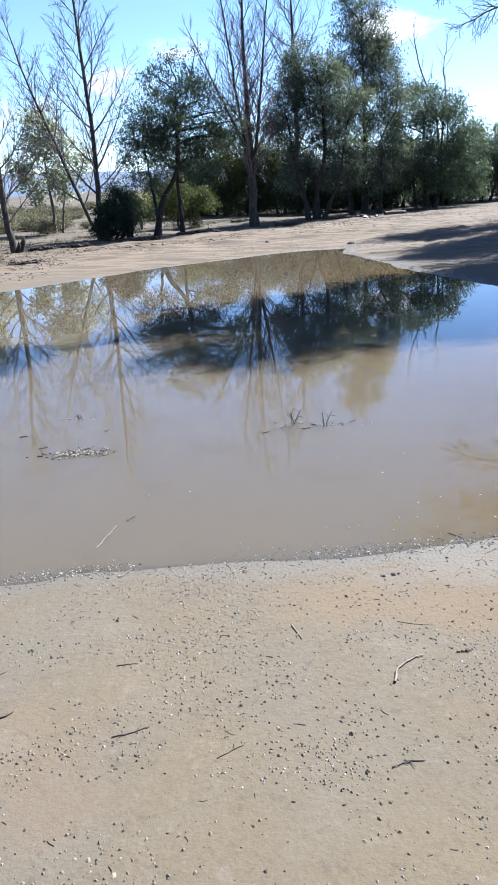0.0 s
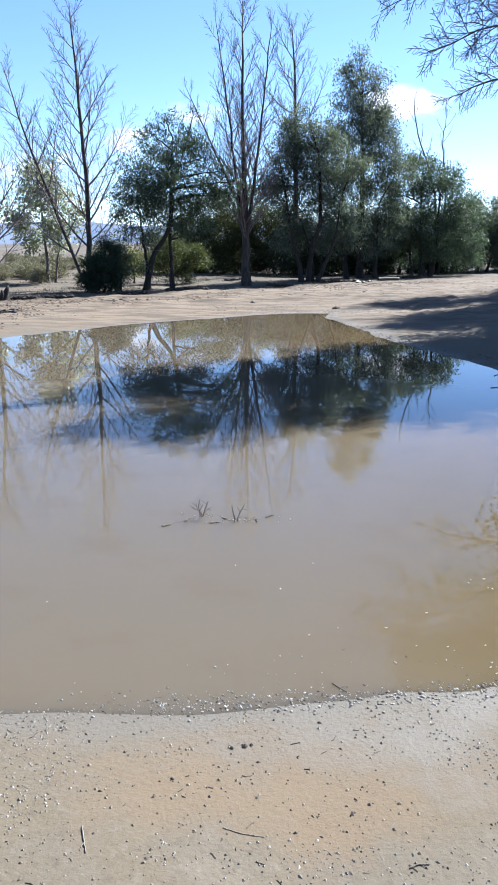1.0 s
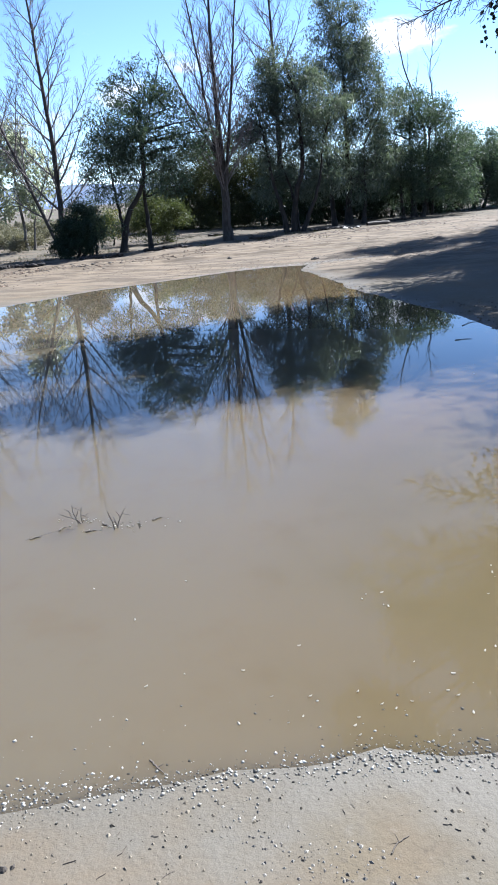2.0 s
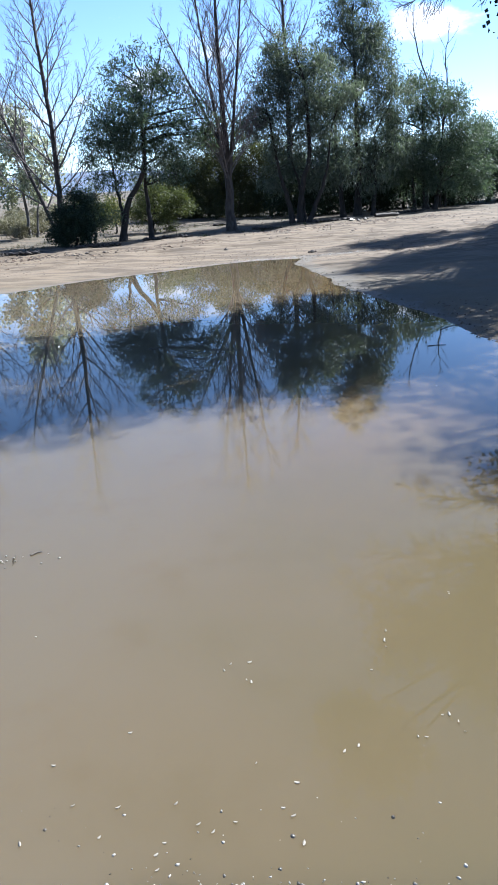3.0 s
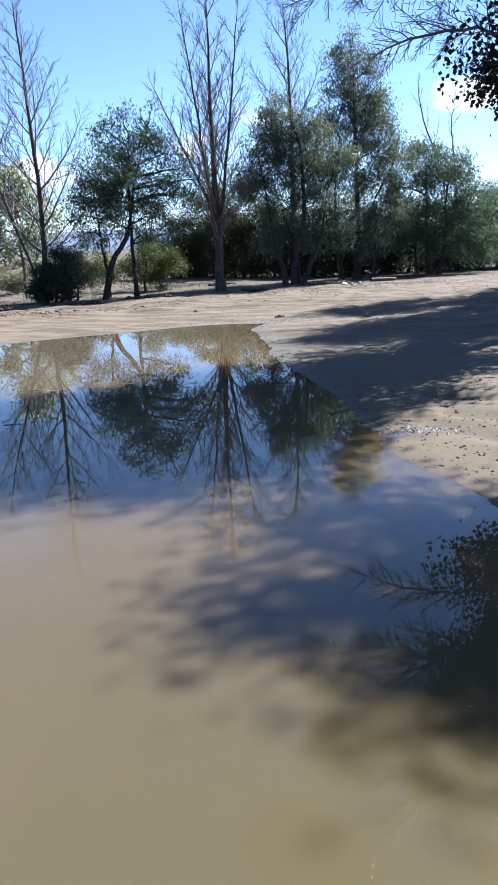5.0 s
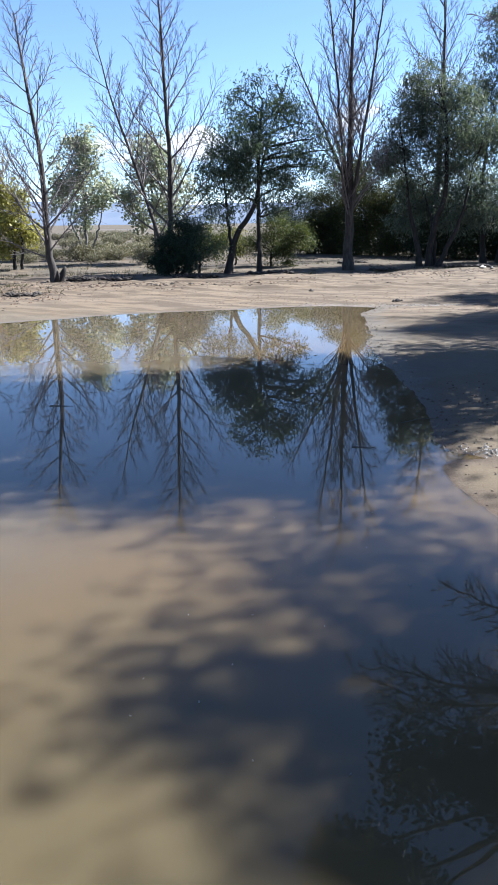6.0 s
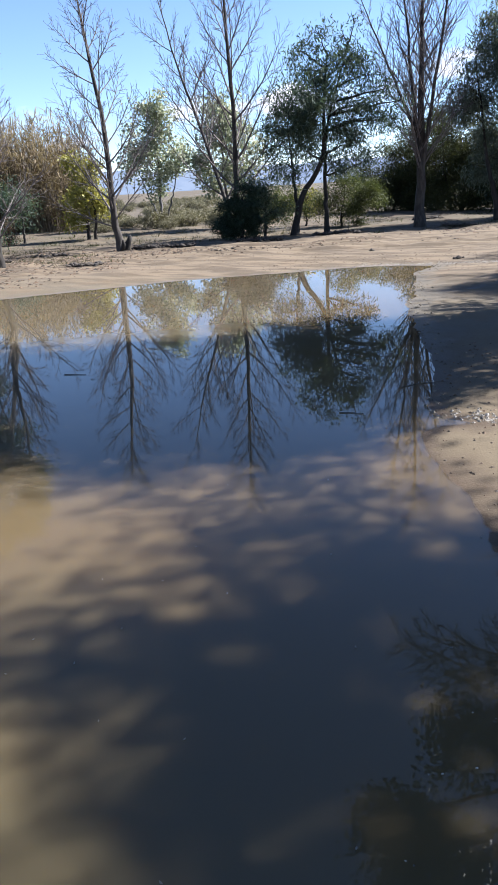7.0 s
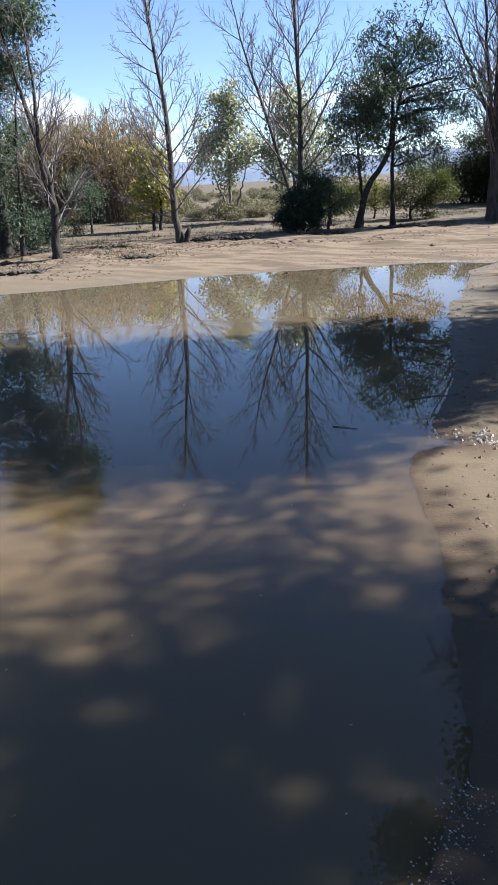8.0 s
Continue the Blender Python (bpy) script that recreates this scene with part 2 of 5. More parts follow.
def make_grain(name, a, b, rough=0.85, scale=30.0):
    """Loose bits (stones, clods, twigs), each with its own tone."""
    m, nt, p = material(name)
    g = nt.nodes.new("ShaderNodeNewGeometry")
    n1 = noise_tex(nt, scale, 5, 0.65, position(nt)).outputs["Fac"]
    col = mix_of(nt, g.outputs["Random Per Island"], a, b)
    col = mix_of(nt, ramp_of(nt, n1, 0.4, 0.7, 0, 0.5), col, tuple(v * 0.6 for v in a))
    nt.links.new(col, p.inputs["Base Color"])
    p.inputs["Roughness"].default_value = rough
    bump_of(nt, p, n1, 0.5, 0.01)
    return m


SOIL, WATER = make_soil(), make_water()
BARK_GREY = make_bark("grey_bark", (0.022, 0.018, 0.015), (0.066, 0.056, 0.048))
BARK_DARK = make_bark("dark_bark", (0.009, 0.008, 0.006), (0.032, 0.026, 0.022))
BARK_PALE = make_bark("pale_bark", (0.064, 0.060, 0.057), (0.148, 0.141, 0.134), 9.0)
TWIG = make_bark("twig_bark", (0.085, 0.072, 0.069), (0.160, 0.138, 0.132), 30.0)
LEAF_WILLOW = make_leaf("willow_leaf", (0.044, 0.072, 0.052), (0.135, 0.175, 0.13), 0.42)
LEAF_GREY = make_leaf("grey_green_leaf", (0.06, 0.085, 0.07), (0.185, 0.215, 0.185), 0.46)
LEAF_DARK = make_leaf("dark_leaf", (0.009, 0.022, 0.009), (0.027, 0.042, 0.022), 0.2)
LEAF_BUSH = make_leaf("dark_bush_leaf", (0.016, 0.034, 0.022), (0.048, 0.074, 0.048), 0.25)
LEAF_FEATHER = make_leaf("feathery_leaf", (0.045, 0.06, 0.022), (0.125, 0.14, 0.06), 0.45)
LEAF_OLIVE = make_leaf("olive_leaf", (0.04, 0.05, 0.022), (0.1, 0.105, 0.052), 0.45)
LEAF_POPLAR = make_leaf("poplar_leaf", (0.19, 0.23, 0.125), (0.6, 0.6, 0.46), 0.5, 0.35, (1.0, 1.0, 0.9))
LEAF_YELLOW = make_leaf("yellow_leaf", (0.19, 0.19, 0.045), (0.42, 0.38, 0.12), 0.4)
LEAF_BROAD = make_leaf("cottonwood_leaf", (0.013, 0.018, 0.013), (0.035, 0.040, 0.025), 0.25)
LEAF_DRY = make_leaf("dry_cane_leaf", (0.14, 0.105, 0.07), (0.35, 0.285, 0.2), 0.4, 0.7)
LEAF_RUST = make_leaf("rusty_dry_leaf", (0.077, 0.046, 0.032), (0.141, 0.099, 0.071), 0.2, 0.8)
LEAF_SAGE = make_leaf("sage_leaf", (0.12, 0.112, 0.075), (0.27, 0.25, 0.18), 0.25, 0.8)
GRASS = make_leaf("thin_grass", (0.035, 0.046, 0.015), (0.106, 0.099, 0.049), 0.3, 0.7)
CLOD = make_grain("dark_clod", (0.022, 0.017, 0.013), (0.064, 0.051, 0.040))
GRAVEL = make_grain("pale_gravel", (0.085, 0.07, 0.056), (0.26, 0.235, 0.195), 0.6)
# gloss gives part of the glints; the pale tone paints in the rest
WET_GRAVEL = make_grain("wet_gravel", (0.05, 0.043, 0.034), (0.5, 0.47, 0.41), 0.12)
CRUMB = make_grain("soil_crumb", (0.062, 0.049, 0.033), (0.19, 0.158, 0.112))
STICK = make_grain("dead_stick", (0.042, 0.033, 0.024), (0.106, 0.084, 0.065), 0.8, 60)
STICK_PALE = make_grain("bleached_stick", (0.120, 0.099, 0.074), (0.198, 0.169, 0.134), 0.75, 60)
LITTER = make_grain("leaf_litter", (0.024, 0.018, 0.012), (0.145, 0.092, 0.054), 0.85, 40)
FLOAT = make_grain("pale_floating_bits", (0.13, 0.112, 0.082), (0.29, 0.26, 0.21), 0.55, 60)


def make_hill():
    m, nt, p = material("hazed_far_hill")
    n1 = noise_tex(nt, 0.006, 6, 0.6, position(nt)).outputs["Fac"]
    # the blue-grey of distance haze is put into the base colour
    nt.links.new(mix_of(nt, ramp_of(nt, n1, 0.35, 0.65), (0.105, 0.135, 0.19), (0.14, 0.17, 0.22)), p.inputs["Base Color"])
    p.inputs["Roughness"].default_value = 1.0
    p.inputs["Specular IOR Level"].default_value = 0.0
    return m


HILL = make_hill()


# ---- mesh tools ----
class Geo:
    """Collects points and faces for one mesh."""

    def __init__(self):
        self.v, self.q, self.t, self.n = [], [], [], 0

    def add(self, verts, quads=None, tris=None):
        verts = np.asarray(verts, float).reshape(-1, 3)
        if quads is not None and len(quads):
            self.q.append(np.asarray(quads, int).reshape(-1, 4) + self.n)
        if tris is not None and len(tris):
            self.t.append(np.asarray(tris, int).reshape(-1, 3) + self.n)
        self.v.append(verts)
        self.n += len(verts)

    def mesh(self, name, mat, smooth=True):
        me = bpy.data.meshes.new(name)
        v = np.concatenate(self.v)
        q = np.concatenate(self.q) if self.q else np.zeros((0, 4), int)
        t = np.concatenate(self.t) if self.t else np.zeros((0, 3), int)
        loops = np.concatenate([q.ravel(), t.ravel()]).astype(np.int32)
        starts = np.concatenate([np.arange(len(q)) * 4, len(q) * 4 + np.arange(len(t)) * 3]).astype(np.int32)
        me.vertices.add(len(v))
        me.vertices.foreach_set("co", v.astype(np.float32).ravel())
        me.loops.add(len(loops))
        me.loops.foreach_set("vertex_index", loops)
        me.polygons.add(len(starts))
        me.polygons.foreach_set("loop_start", starts)
        me.polygons.foreach_set("use_smooth", np.full(len(starts), smooth))
        me.update(calc_edges=True)
        me.validate()
        me.materials.append(mat)
        return me


def part(name, geo, mat, parent, label="", smooth=True):
    ob = new(name, geo.mesh(name, mat, smooth))
    ob.parent = parent
    return tagged(ob, label) if label else ob


def thing(name, x, y, z, label, category, group="", kind=""):
    ob = new(name)
    ob.location = (x, y, z)
    ob.empty_display_size = 0.2
    return tagged(ob, label, category, group, kind)


def unit(v):
    v = np.asarray(v, float)
    return v / (np.linalg.norm(v, axis=-1, keepdims=True) + 1e-9)


def tube(geo, pts, radii, sides=5, cap=True):
    """A tapered round stem along the points."""
    pts, radii = np.asarray(pts, float), np.asarray(radii, float)
    tan = unit(np.gradient(pts, axis=0))
    ref = np.array([1.0, 0.0, 0.0]) if abs(tan[0][0]) < 0.8 else np.array([0.0, 1.0, 0.0])
    a = unit(np.cross(tan, ref))
    b = np.cross(tan, a)
    ang = np.linspace(0, 2 * np.pi, sides, endpoint=False)
    ring = (a[:, None] * np.cos(ang)[None, :, None] + b[:, None] * np.sin(ang)[None, :, None]) * radii[:, None, None] + pts[:, None]
    n = len(pts)
    i, j = np.meshgrid(np.arange(n - 1), np.arange(sides), indexing="ij")
    k = (j + 1) % sides
    quads = np.stack([i * sides + j, i * sides + k, (i + 1) * sides + k, (i + 1) * sides + j], -1).reshape(-1, 4)
    verts = ring.reshape(-1, 3)
    tris = []
    if cap:
        verts = np.vstack([verts, pts[-1] + tan[-1] * radii[-1]])
        top = n * sides
        tris = [[(n - 1) * sides + s, (n - 1) * sides + (s + 1) % sides, top] for s in range(sides)]
    geo.add(verts, quads, tris)


def spline(ctrl, n):
    """Smooth points through control points (Catmull-Rom)."""
    c = np.asarray(ctrl, float)
    c = np.vstack([2 * c[0] - c[1], c, 2 * c[-1] - c[-2]])
    out = []
    for s in np.linspace(0, len(c) - 3 - 1e-6, n):
        i, f = int(s), s - int(s)
        p0, p1, p2, p3 = c[i:i + 4]
        out.append(0.5 * (2 * p1 + (p2 - p0) * f + (2 * p0 - 5 * p1 + 4 * p2 - p3) * f * f + (3 * p1 - p0 - 3 * p2 + p3) * f ** 3))
    return np.array(out)


def wander(rng, p, d, length, n, bend, lift):
    pts, d, p = [np.array(p, float)], unit(d), np.array(p, float)
    for _ in range(n):
        d = unit(d + rng.normal(0, bend, 3) + np.array([0, 0, lift]))
        p = p + d * length / n
        pts.append(p)
    return np.array(pts)


def sprout(rng, geo, stem, radii, level, spec):
    """Side branches along a stem; returns nothing, draws into geo. spec: per level (count, from, length, spread, lift, bend)."""
    if level >= len(spec):
        return []
    count, start, length, spread, lift, bend = spec[level]
    ends = []
    n = len(stem)
    seg = np.linalg.norm(stem[-1] - stem[0])
    side = rng.uniform(0, 6.28)
    for k in range(count):
        f = start + (1 - start) * (k + rng.uniform(0.1, 0.9)) / count
        i = min(int(f * (n - 1)), n - 2)
        p = stem[i] + (stem[i + 1] - stem[i]) * (f * (n - 1) - i)
        axis = unit(stem[i + 1] - stem[i])
        side += 2.4 + rng.uniform(-0.5, 0.5)
        ref = unit(np.cross(axis, [0.3, 0.2, 1.0]) + 1e-3)
        out = unit(ref * math.cos(side) + np.cross(axis, ref) * math.sin(side))
        tilt = radians(spread * rng.uniform(0.75, 1.25))
        d = axis * math.cos(tilt) + out * math.sin(tilt)
        size = length * seg * (1.05 - 0.75 * f if level == 0 else 1.0 - 0.45 * f) * rng.uniform(0.65, 1.2)
        if size < 0.08:
            continue
        r0 = min(radii[i] * 0.55, 0.0035 + size * 0.0105)
        pts = wander(rng, p, d, size, 6 if level == 0 else 4, bend, lift)
        rr = np.linspace(r0, 0.004, len(pts))
        tube(geo, pts, rr, 5 if level == 0 else 3)
        ends.append(pts)
        ends += sprout(rng, geo, pts, rr, level + 1, spec)
    return ends


def leaves(geo, rng, c, length, width, droop=0.3):
    """One pointed leaf at each centre."""
    n = len(c)
    d = unit(rng.normal(0, 1, (n, 3)) + np.array([0, 0, -droop]))
    s = unit(np.cross(d, rng.normal(0, 1, (n, 3))))
    up = np.cross(d, s)
    ln = (length * rng.uniform(0.6, 1.3, n))[:, None]
    wd = (width * rng.uniform(0.7, 1.2, n))[:, None] * 0.5
    v = np.stack([c, c + d * ln * 0.45 + s * wd + up * wd * 0.35, c + d * ln, c + d * ln * 0.45 - s * wd + up * wd * 0.35], 1).reshape(-1, 3)
    geo.add(v, np.arange(4 * n).reshape(-1, 4))


def lump(geo, rng, c, size, flat=0.7, sub=1):
    """A small angular stone or clod."""
    base = np.array([(1, 0, 0), (-1, 0, 0), (0, 1, 0), (0, -1, 0), (0, 0, 1), (0, 0, -1),
                     (.7, .7, .1), (-.7, .7, -.1), (-.7, -.7, .1), (.7, -.7, -.1)], float) if sub else np.array(
        [(1, 0, 0), (-1, 0, 0), (0, 1, 0), (0, -1, 0), (0, 0, 1), (0, 0, -1)], float)
    v = base * (1 + rng.uniform(-0.3, 0.3, (len(base), 1))) * size * np.array([rng.uniform(0.7, 1.3), rng.uniform(0.6, 1.1), flat])
    a = rng.uniform(0, 6.28)
    rot = np.array([[math.cos(a), -math.sin(a), 0], [math.sin(a), math.cos(a), 0], [0, 0, 1]])
    v = v @ rot.T + c
    if sub:
        rim = [0, 6, 2, 7, 1, 8, 3, 9]
        tris = [(rim[k], rim[(k + 1) % 8], 4) for k in range(8)] + [(rim[(k + 1) % 8], rim[k], 5) for k in range(8)]
    else:
        rim = [0, 2, 1, 3]
        tris = [(rim[k], rim[(k + 1) % 4], 4) for k in range(4)] + [(rim[(k + 1) % 4], rim[k], 5) for k in range(4)]
    geo.add(v, None, tris)


NOISE_TABLES = {}


def vnoise(x, y, scale, seed):
    """Smooth value noise, about -1 to 1."""
    if seed not in NOISE_TABLES:
        NOISE_TABLES[seed] = np.random.RandomState(seed).uniform(-1, 1, 65536)
    tab = NOISE_TABLES[seed]
    fx, fy = np.asarray(x) / scale + 1000.37, np.asarray(y) / scale + 1000.71
    ix, iy = np.floor(fx).astype(int), np.floor(fy).astype(int)
    u, w = fx - ix, fy - iy
    u, w = u * u * (3 - 2 * u), w * w * (3 - 2 * w)

    def at(a, b):
        return tab[(a * 7919 + b * 104729) % 65536]
    return (at(ix, iy) * (1 - u) + at(ix + 1, iy) * u) * (1 - w) + (at(ix, iy + 1) * (1 - u) + at(ix + 1, iy + 1) * u) * w


# ---- ground and puddle ----
SHORE = [(-1.1, 1.63), (-0.4, 1.7), (0.3, 1.72), (0.8, 1.76), (1.2, 1.8), (1.6, 1.83), (2.15, 1.82), (2.8, 1.88), (3.45, 2.2), (4.05, 2.95),
         (4.38, 3.7), (4.43, 4.4), (4.44, 4.8), (4.28, 5.3), (4.08, 5.65), (4.0, 5.9), (3.92, 6.15), (3.74, 6.4), (3.64, 6.67), (3.57, 6.95),
         (3.66, 7.1), (3.92, 7.18), (3.94, 7.27), (3.62, 7.24), (3.48, 7.5), (3.44, 7.95), (3.38, 8.4), (3.2, 9.0), (2.72, 10.5), (2.4, 11.7), (2.3, 12.3), (2.05, 13.7), (1.8, 14.6), (2.0, 15.5), (1.3, 15.65), (0.5, 15.35),
         (-0.4, 14.75), (-1.87, 13.75), (-2.75, 12.85), (-3.7, 11.8), (-4.45, 11.2), (-6.0, 10.3), (-7.4, 8.6), (-7.2, 6.2), (-5.2, 3.8), (-3.0, 2.2), (-1.9, 1.7)]


def signed_distance(x, y, poly):
    """Distance to the outline, negative inside."""
    p = np.stack([np.asarray(x, float).ravel(), np.asarray(y, float).ravel()], -1)
    best, inside = np.full(len(p), 1e9), np.zeros(len(p), bool)
    for (ax, ay), (bx, by) in zip(poly, poly[1:] + poly[:1]):
        e = np.array([bx - ax, by - ay])
        w = p - (ax, ay)
        k = np.clip((w @ e) / (e @ e), 0, 1)
        best = np.minimum(best, ((w - k[:, None] * e) ** 2).sum(-1))
        cross = (ay > p[:, 1]) != (by > p[:, 1])
        with np.errstate(divide="ignore", invalid="ignore"):
            inside ^= cross & (p[:, 0] < (bx - ax) * (p[:, 1] - ay) / (by - ay + 1e-12) + ax)
    d = np.sqrt(best)
    return np.where(inside, -d, d).reshape(np.shape(x))


RUTS = [[(3.85, 7.7), (4.36, 7.05), (4.85, 6.6), (5.8, 6.0), (7.5, 5.4)], [(4.2, 7.75), (5.05, 7.4), (6.2, 7.0), (8.0, 6.5)], [(4.2, 8.4), (5.4, 8.0), (6.8, 7.6)],
        [(9.0, 24.5), (7.9, 23.1), (5.6, 19.7), (3.85, 15.7), (3.0, 12.9)], [(9.0, 22.6), (6.4, 19.0), (4.6, 15.4), (3.8, 13.0)],
        [(-14, 11.6), (-8, 14.6), (-3.5, 17.0), (1.5, 18.4), (8, 19.3), (16, 20)], [(-14, 13.2), (-8, 16.2), (-3.8, 18.5), (1.5, 19.9), (8, 20.8), (16, 21.5)],
        [(-14, 12.3), (-8, 15.3), (-3.6, 17.6), (1.5, 19.0), (8, 19.9)]]
RUT_LINES = [spline(np.c_[np.array(r), np.zeros(len(r))], 40)[:, :2] for r in RUTS]


def ground_z(x, y):
    """Height of the ground over the water's level."""
    x, y = np.asarray(x, float), np.asarray(y, float)
    d = signed_distance(x, y, SHORE) + 0.05 * vnoise(x, y, 0.7, 3) + 0.03 * vnoise(x, y, 0.22, 4)
    z = np.where(d > 0, 0.17 * (1 - np.exp(-d / 4.2)), np.maximum(0.06 * d, -0.16))
    rise = np.clip(d, 0, 1)
    z = z + rise * (0.02 * vnoise(x, y, 1.7, 5) + 0.035 * vnoise(x, y, 6.0, 6)) + np.clip(d * 6, 0.1, 1) * (0.0022 * vnoise(x, y, 0.3, 7) + 0.0014 * vnoise(x, y, 0.14, 8))
    z = z + np.clip((d - 1) / 3, 0, 1) * np.clip((y - 8) / 6, 0, 1) * (0.026 * vnoise(x, y, 0.45, 11) + 0.018 * vnoise(x, y, 0.2, 12))
    far = np.clip((np.hypot(x, y - 8) - 30) / 60, 0, 1)
    z = z + far * 0.5 * vnoise(x, y, 25.0, 9)
    near = (np.abs(x) < 18) & (y > 5) & (y < 25)
    if near.any():
        xs, ys = x[near], y[near]
        dz = np.zeros(len(xs))
        for line in RUT_LINES:
            r = np.full(len(xs), 1e9)
            for (ax, ay), (bx, by) in zip(line[:-1], line[1:]):
                ex, ey = bx - ax, by - ay
                k = np.clip(((xs - ax) * ex + (ys - ay) * ey) / (ex * ex + ey * ey + 1e-12), 0, 1)
                r = np.minimum(r, np.hypot(xs - ax - k * ex, ys - ay - k * ey))
            dz += (0.55 if line[0][0] == 9.0 else 1.0) * (-0.026 * np.exp(-(r / 0.11) ** 2) + 0.014 * np.exp(-((r - 0.22) / 0.09) ** 2))
        z[near] += dz * np.clip(d[near] / 0.6, 0, 1)
    return z


def spaced(lo, hi, step, edge, grow=1.16):
    out = list(np.arange(lo, hi, step))
    s, v = step, hi
    while v < edge:
        out.append(v)
        s *= grow
        v += s
    s, v = step, lo
    head = []
    while v > -edge:
        s *= grow
        v -= s
        head.append(v)
    return np.array(head[::-1] + out)


gx, gy = spaced(-6.5, 8.5, 0.07, 3500), spaced(-1.5, 20.0, 0.07, 3500)
GX, GY = np.meshgrid(gx, gy, indexing="ij")
GZ = ground_z(GX.ravel(), GY.ravel())
GD = signed_distance(GX, GY, SHORE)


def lookup(table, x, y):
    """A value of the ground's grid between its points."""
    i = min(max(int(np.searchsorted(gx, x)) - 1, 0), len(gx) - 2)
    j = min(max(int(np.searchsorted(gy, y)) - 1, 0), len(gy) - 2)
    u, w = (x - gx[i]) / (gx[i + 1] - gx[i]), (y - gy[j]) / (gy[j + 1] - gy[j])
    return float((table[i, j] * (1 - u) + table[i + 1, j] * u) * (1 - w) + (table[i, j + 1] * (1 - u) + table[i + 1, j + 1] * u) * w)


def gz(x, y):
    return lookup(GZG, x, y)


def shore_d(x, y):
    return lookup(GD, x, y)


GZG = GZ.reshape(GX.shape)
sheet = Geo()
nx, ny = len(gx), len(gy)
ii, jj = np.meshgrid(np.arange(nx - 1), np.arange(ny - 1), indexing="ij")
sheet.add(np.stack([GX.ravel(), GY.ravel(), GZ], -1), np.stack([ii * ny + jj, (ii + 1) * ny + jj, (ii + 1) * ny + jj + 1, ii * ny + jj + 1], -1).reshape(-1, 4))
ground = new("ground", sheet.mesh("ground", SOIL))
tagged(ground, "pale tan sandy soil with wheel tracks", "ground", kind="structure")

pool = Geo()
wx, wy = np.arange(-8.2, 5.3, 0.5), np.arange(0.9, 16.9, 0.5)
WX, WY = np.meshgrid(wx, wy, indexing="ij")
a, b = np.meshgrid(np.arange(len(wx) - 1), np.arange(len(wy) - 1), indexing="ij")
m = len(wy)
pool.add(np.stack([WX.ravel(), WY.ravel(), 0 * WX.ravel()], -1), np.stack([a * m + b, (a + 1) * m + b, (a + 1) * m + b + 1, a * m + b + 1], -1).reshape(-1, 4))
water = new("water", pool.mesh("water", WATER))
tagged(water, "still muddy brown rain puddle mirroring trees and sky", "puddle", kind="structure")

ridge = Geo()
angles = np.radians(np.linspace(-100, 100, 260))
R = 2600.0
tops = 92 + 26 * vnoise(np.degrees(angles), 0 * angles, 14, 21) + 14 * vnoise(np.degrees(angles), 0 * angles, 4, 22) + 5 * vnoise(np.degrees(angles), 0 * angles, 1.1, 23)
lay = [np.stack([np.sin(angles) * (R + k * 160), np.cos(angles) * (R + k * 160), np.maximum(tops, 12) * h - 3], -1) for k, h in ((0, 0), (1, .45), (2, .8), (3, 1.0), (5, .2))]
nn = len(angles)
a, b = np.meshgrid(np.arange(4), np.arange(nn - 1), indexing="ij")
ridge.add(np.concatenate(lay), np.stack([a * nn + b, a * nn + b + 1, (a + 1) * nn + b + 1, (a + 1) * nn + b], -1).reshape(-1, 4))
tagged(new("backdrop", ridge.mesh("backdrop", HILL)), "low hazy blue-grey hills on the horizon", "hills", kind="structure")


# ---- trees ----
def stem_tube(geo, rng, ctrl, r0, r1, sides=8, n=18, flare=1.35, rough=0.012):
    pts = spline(ctrl, n)
    pts[1:-1] += rng.normal(0, rough, (n - 2, 3))
    f = np.linspace(0, 1, n)
    rr = r0 * (1 - f) ** 0.8 + r1
    rr[0] *= flare
    rr[1] *= 1 + (flare - 1) * 0.35
    tube(geo, pts, rr, sides)
    return pts, rr


def bare_tree(x, y, stems, label, seed, spec, bark=None, stub=None):
    """A leafless tree. stems: lists of control points (offsets from the base, metres) with a base radius."""
    rng = np.random.RandomState(seed)
    z = gz(x, y) - 0.04
    tree = thing("bare_tree", x, y, z, label, "tree", "leafless trees")
    widest = max(r0 for _, r0 in stems)
    for k, (ctrl, r0) in enumerate(stems):
        trunk, limbs = Geo(), Geo()
        pts, rr = stem_tube(trunk, rng, ctrl, r0, 0.006)
        sprout(rng, limbs, pts, rr, 0, [(int(spec[0][0] * (r0 / widest) ** 0.7), *spec[0][1:]), *spec[1:]])
        stem = part("leader" if k else "trunk", trunk, bark or BARK_GREY, tree)
        part("crown", limbs, TWIG, stem, "thin bare ascending twigs")
    if stub:
        g = Geo()
        for ctrl, r0 in stub:
            stem_tube(g, rng, ctrl, r0, r0 * 0.5, 7, 6, 1.2, 0.006)
        part("broken_stub", g, BARK_DARK, tree, "splintered dark stub at the foot")
    return tree


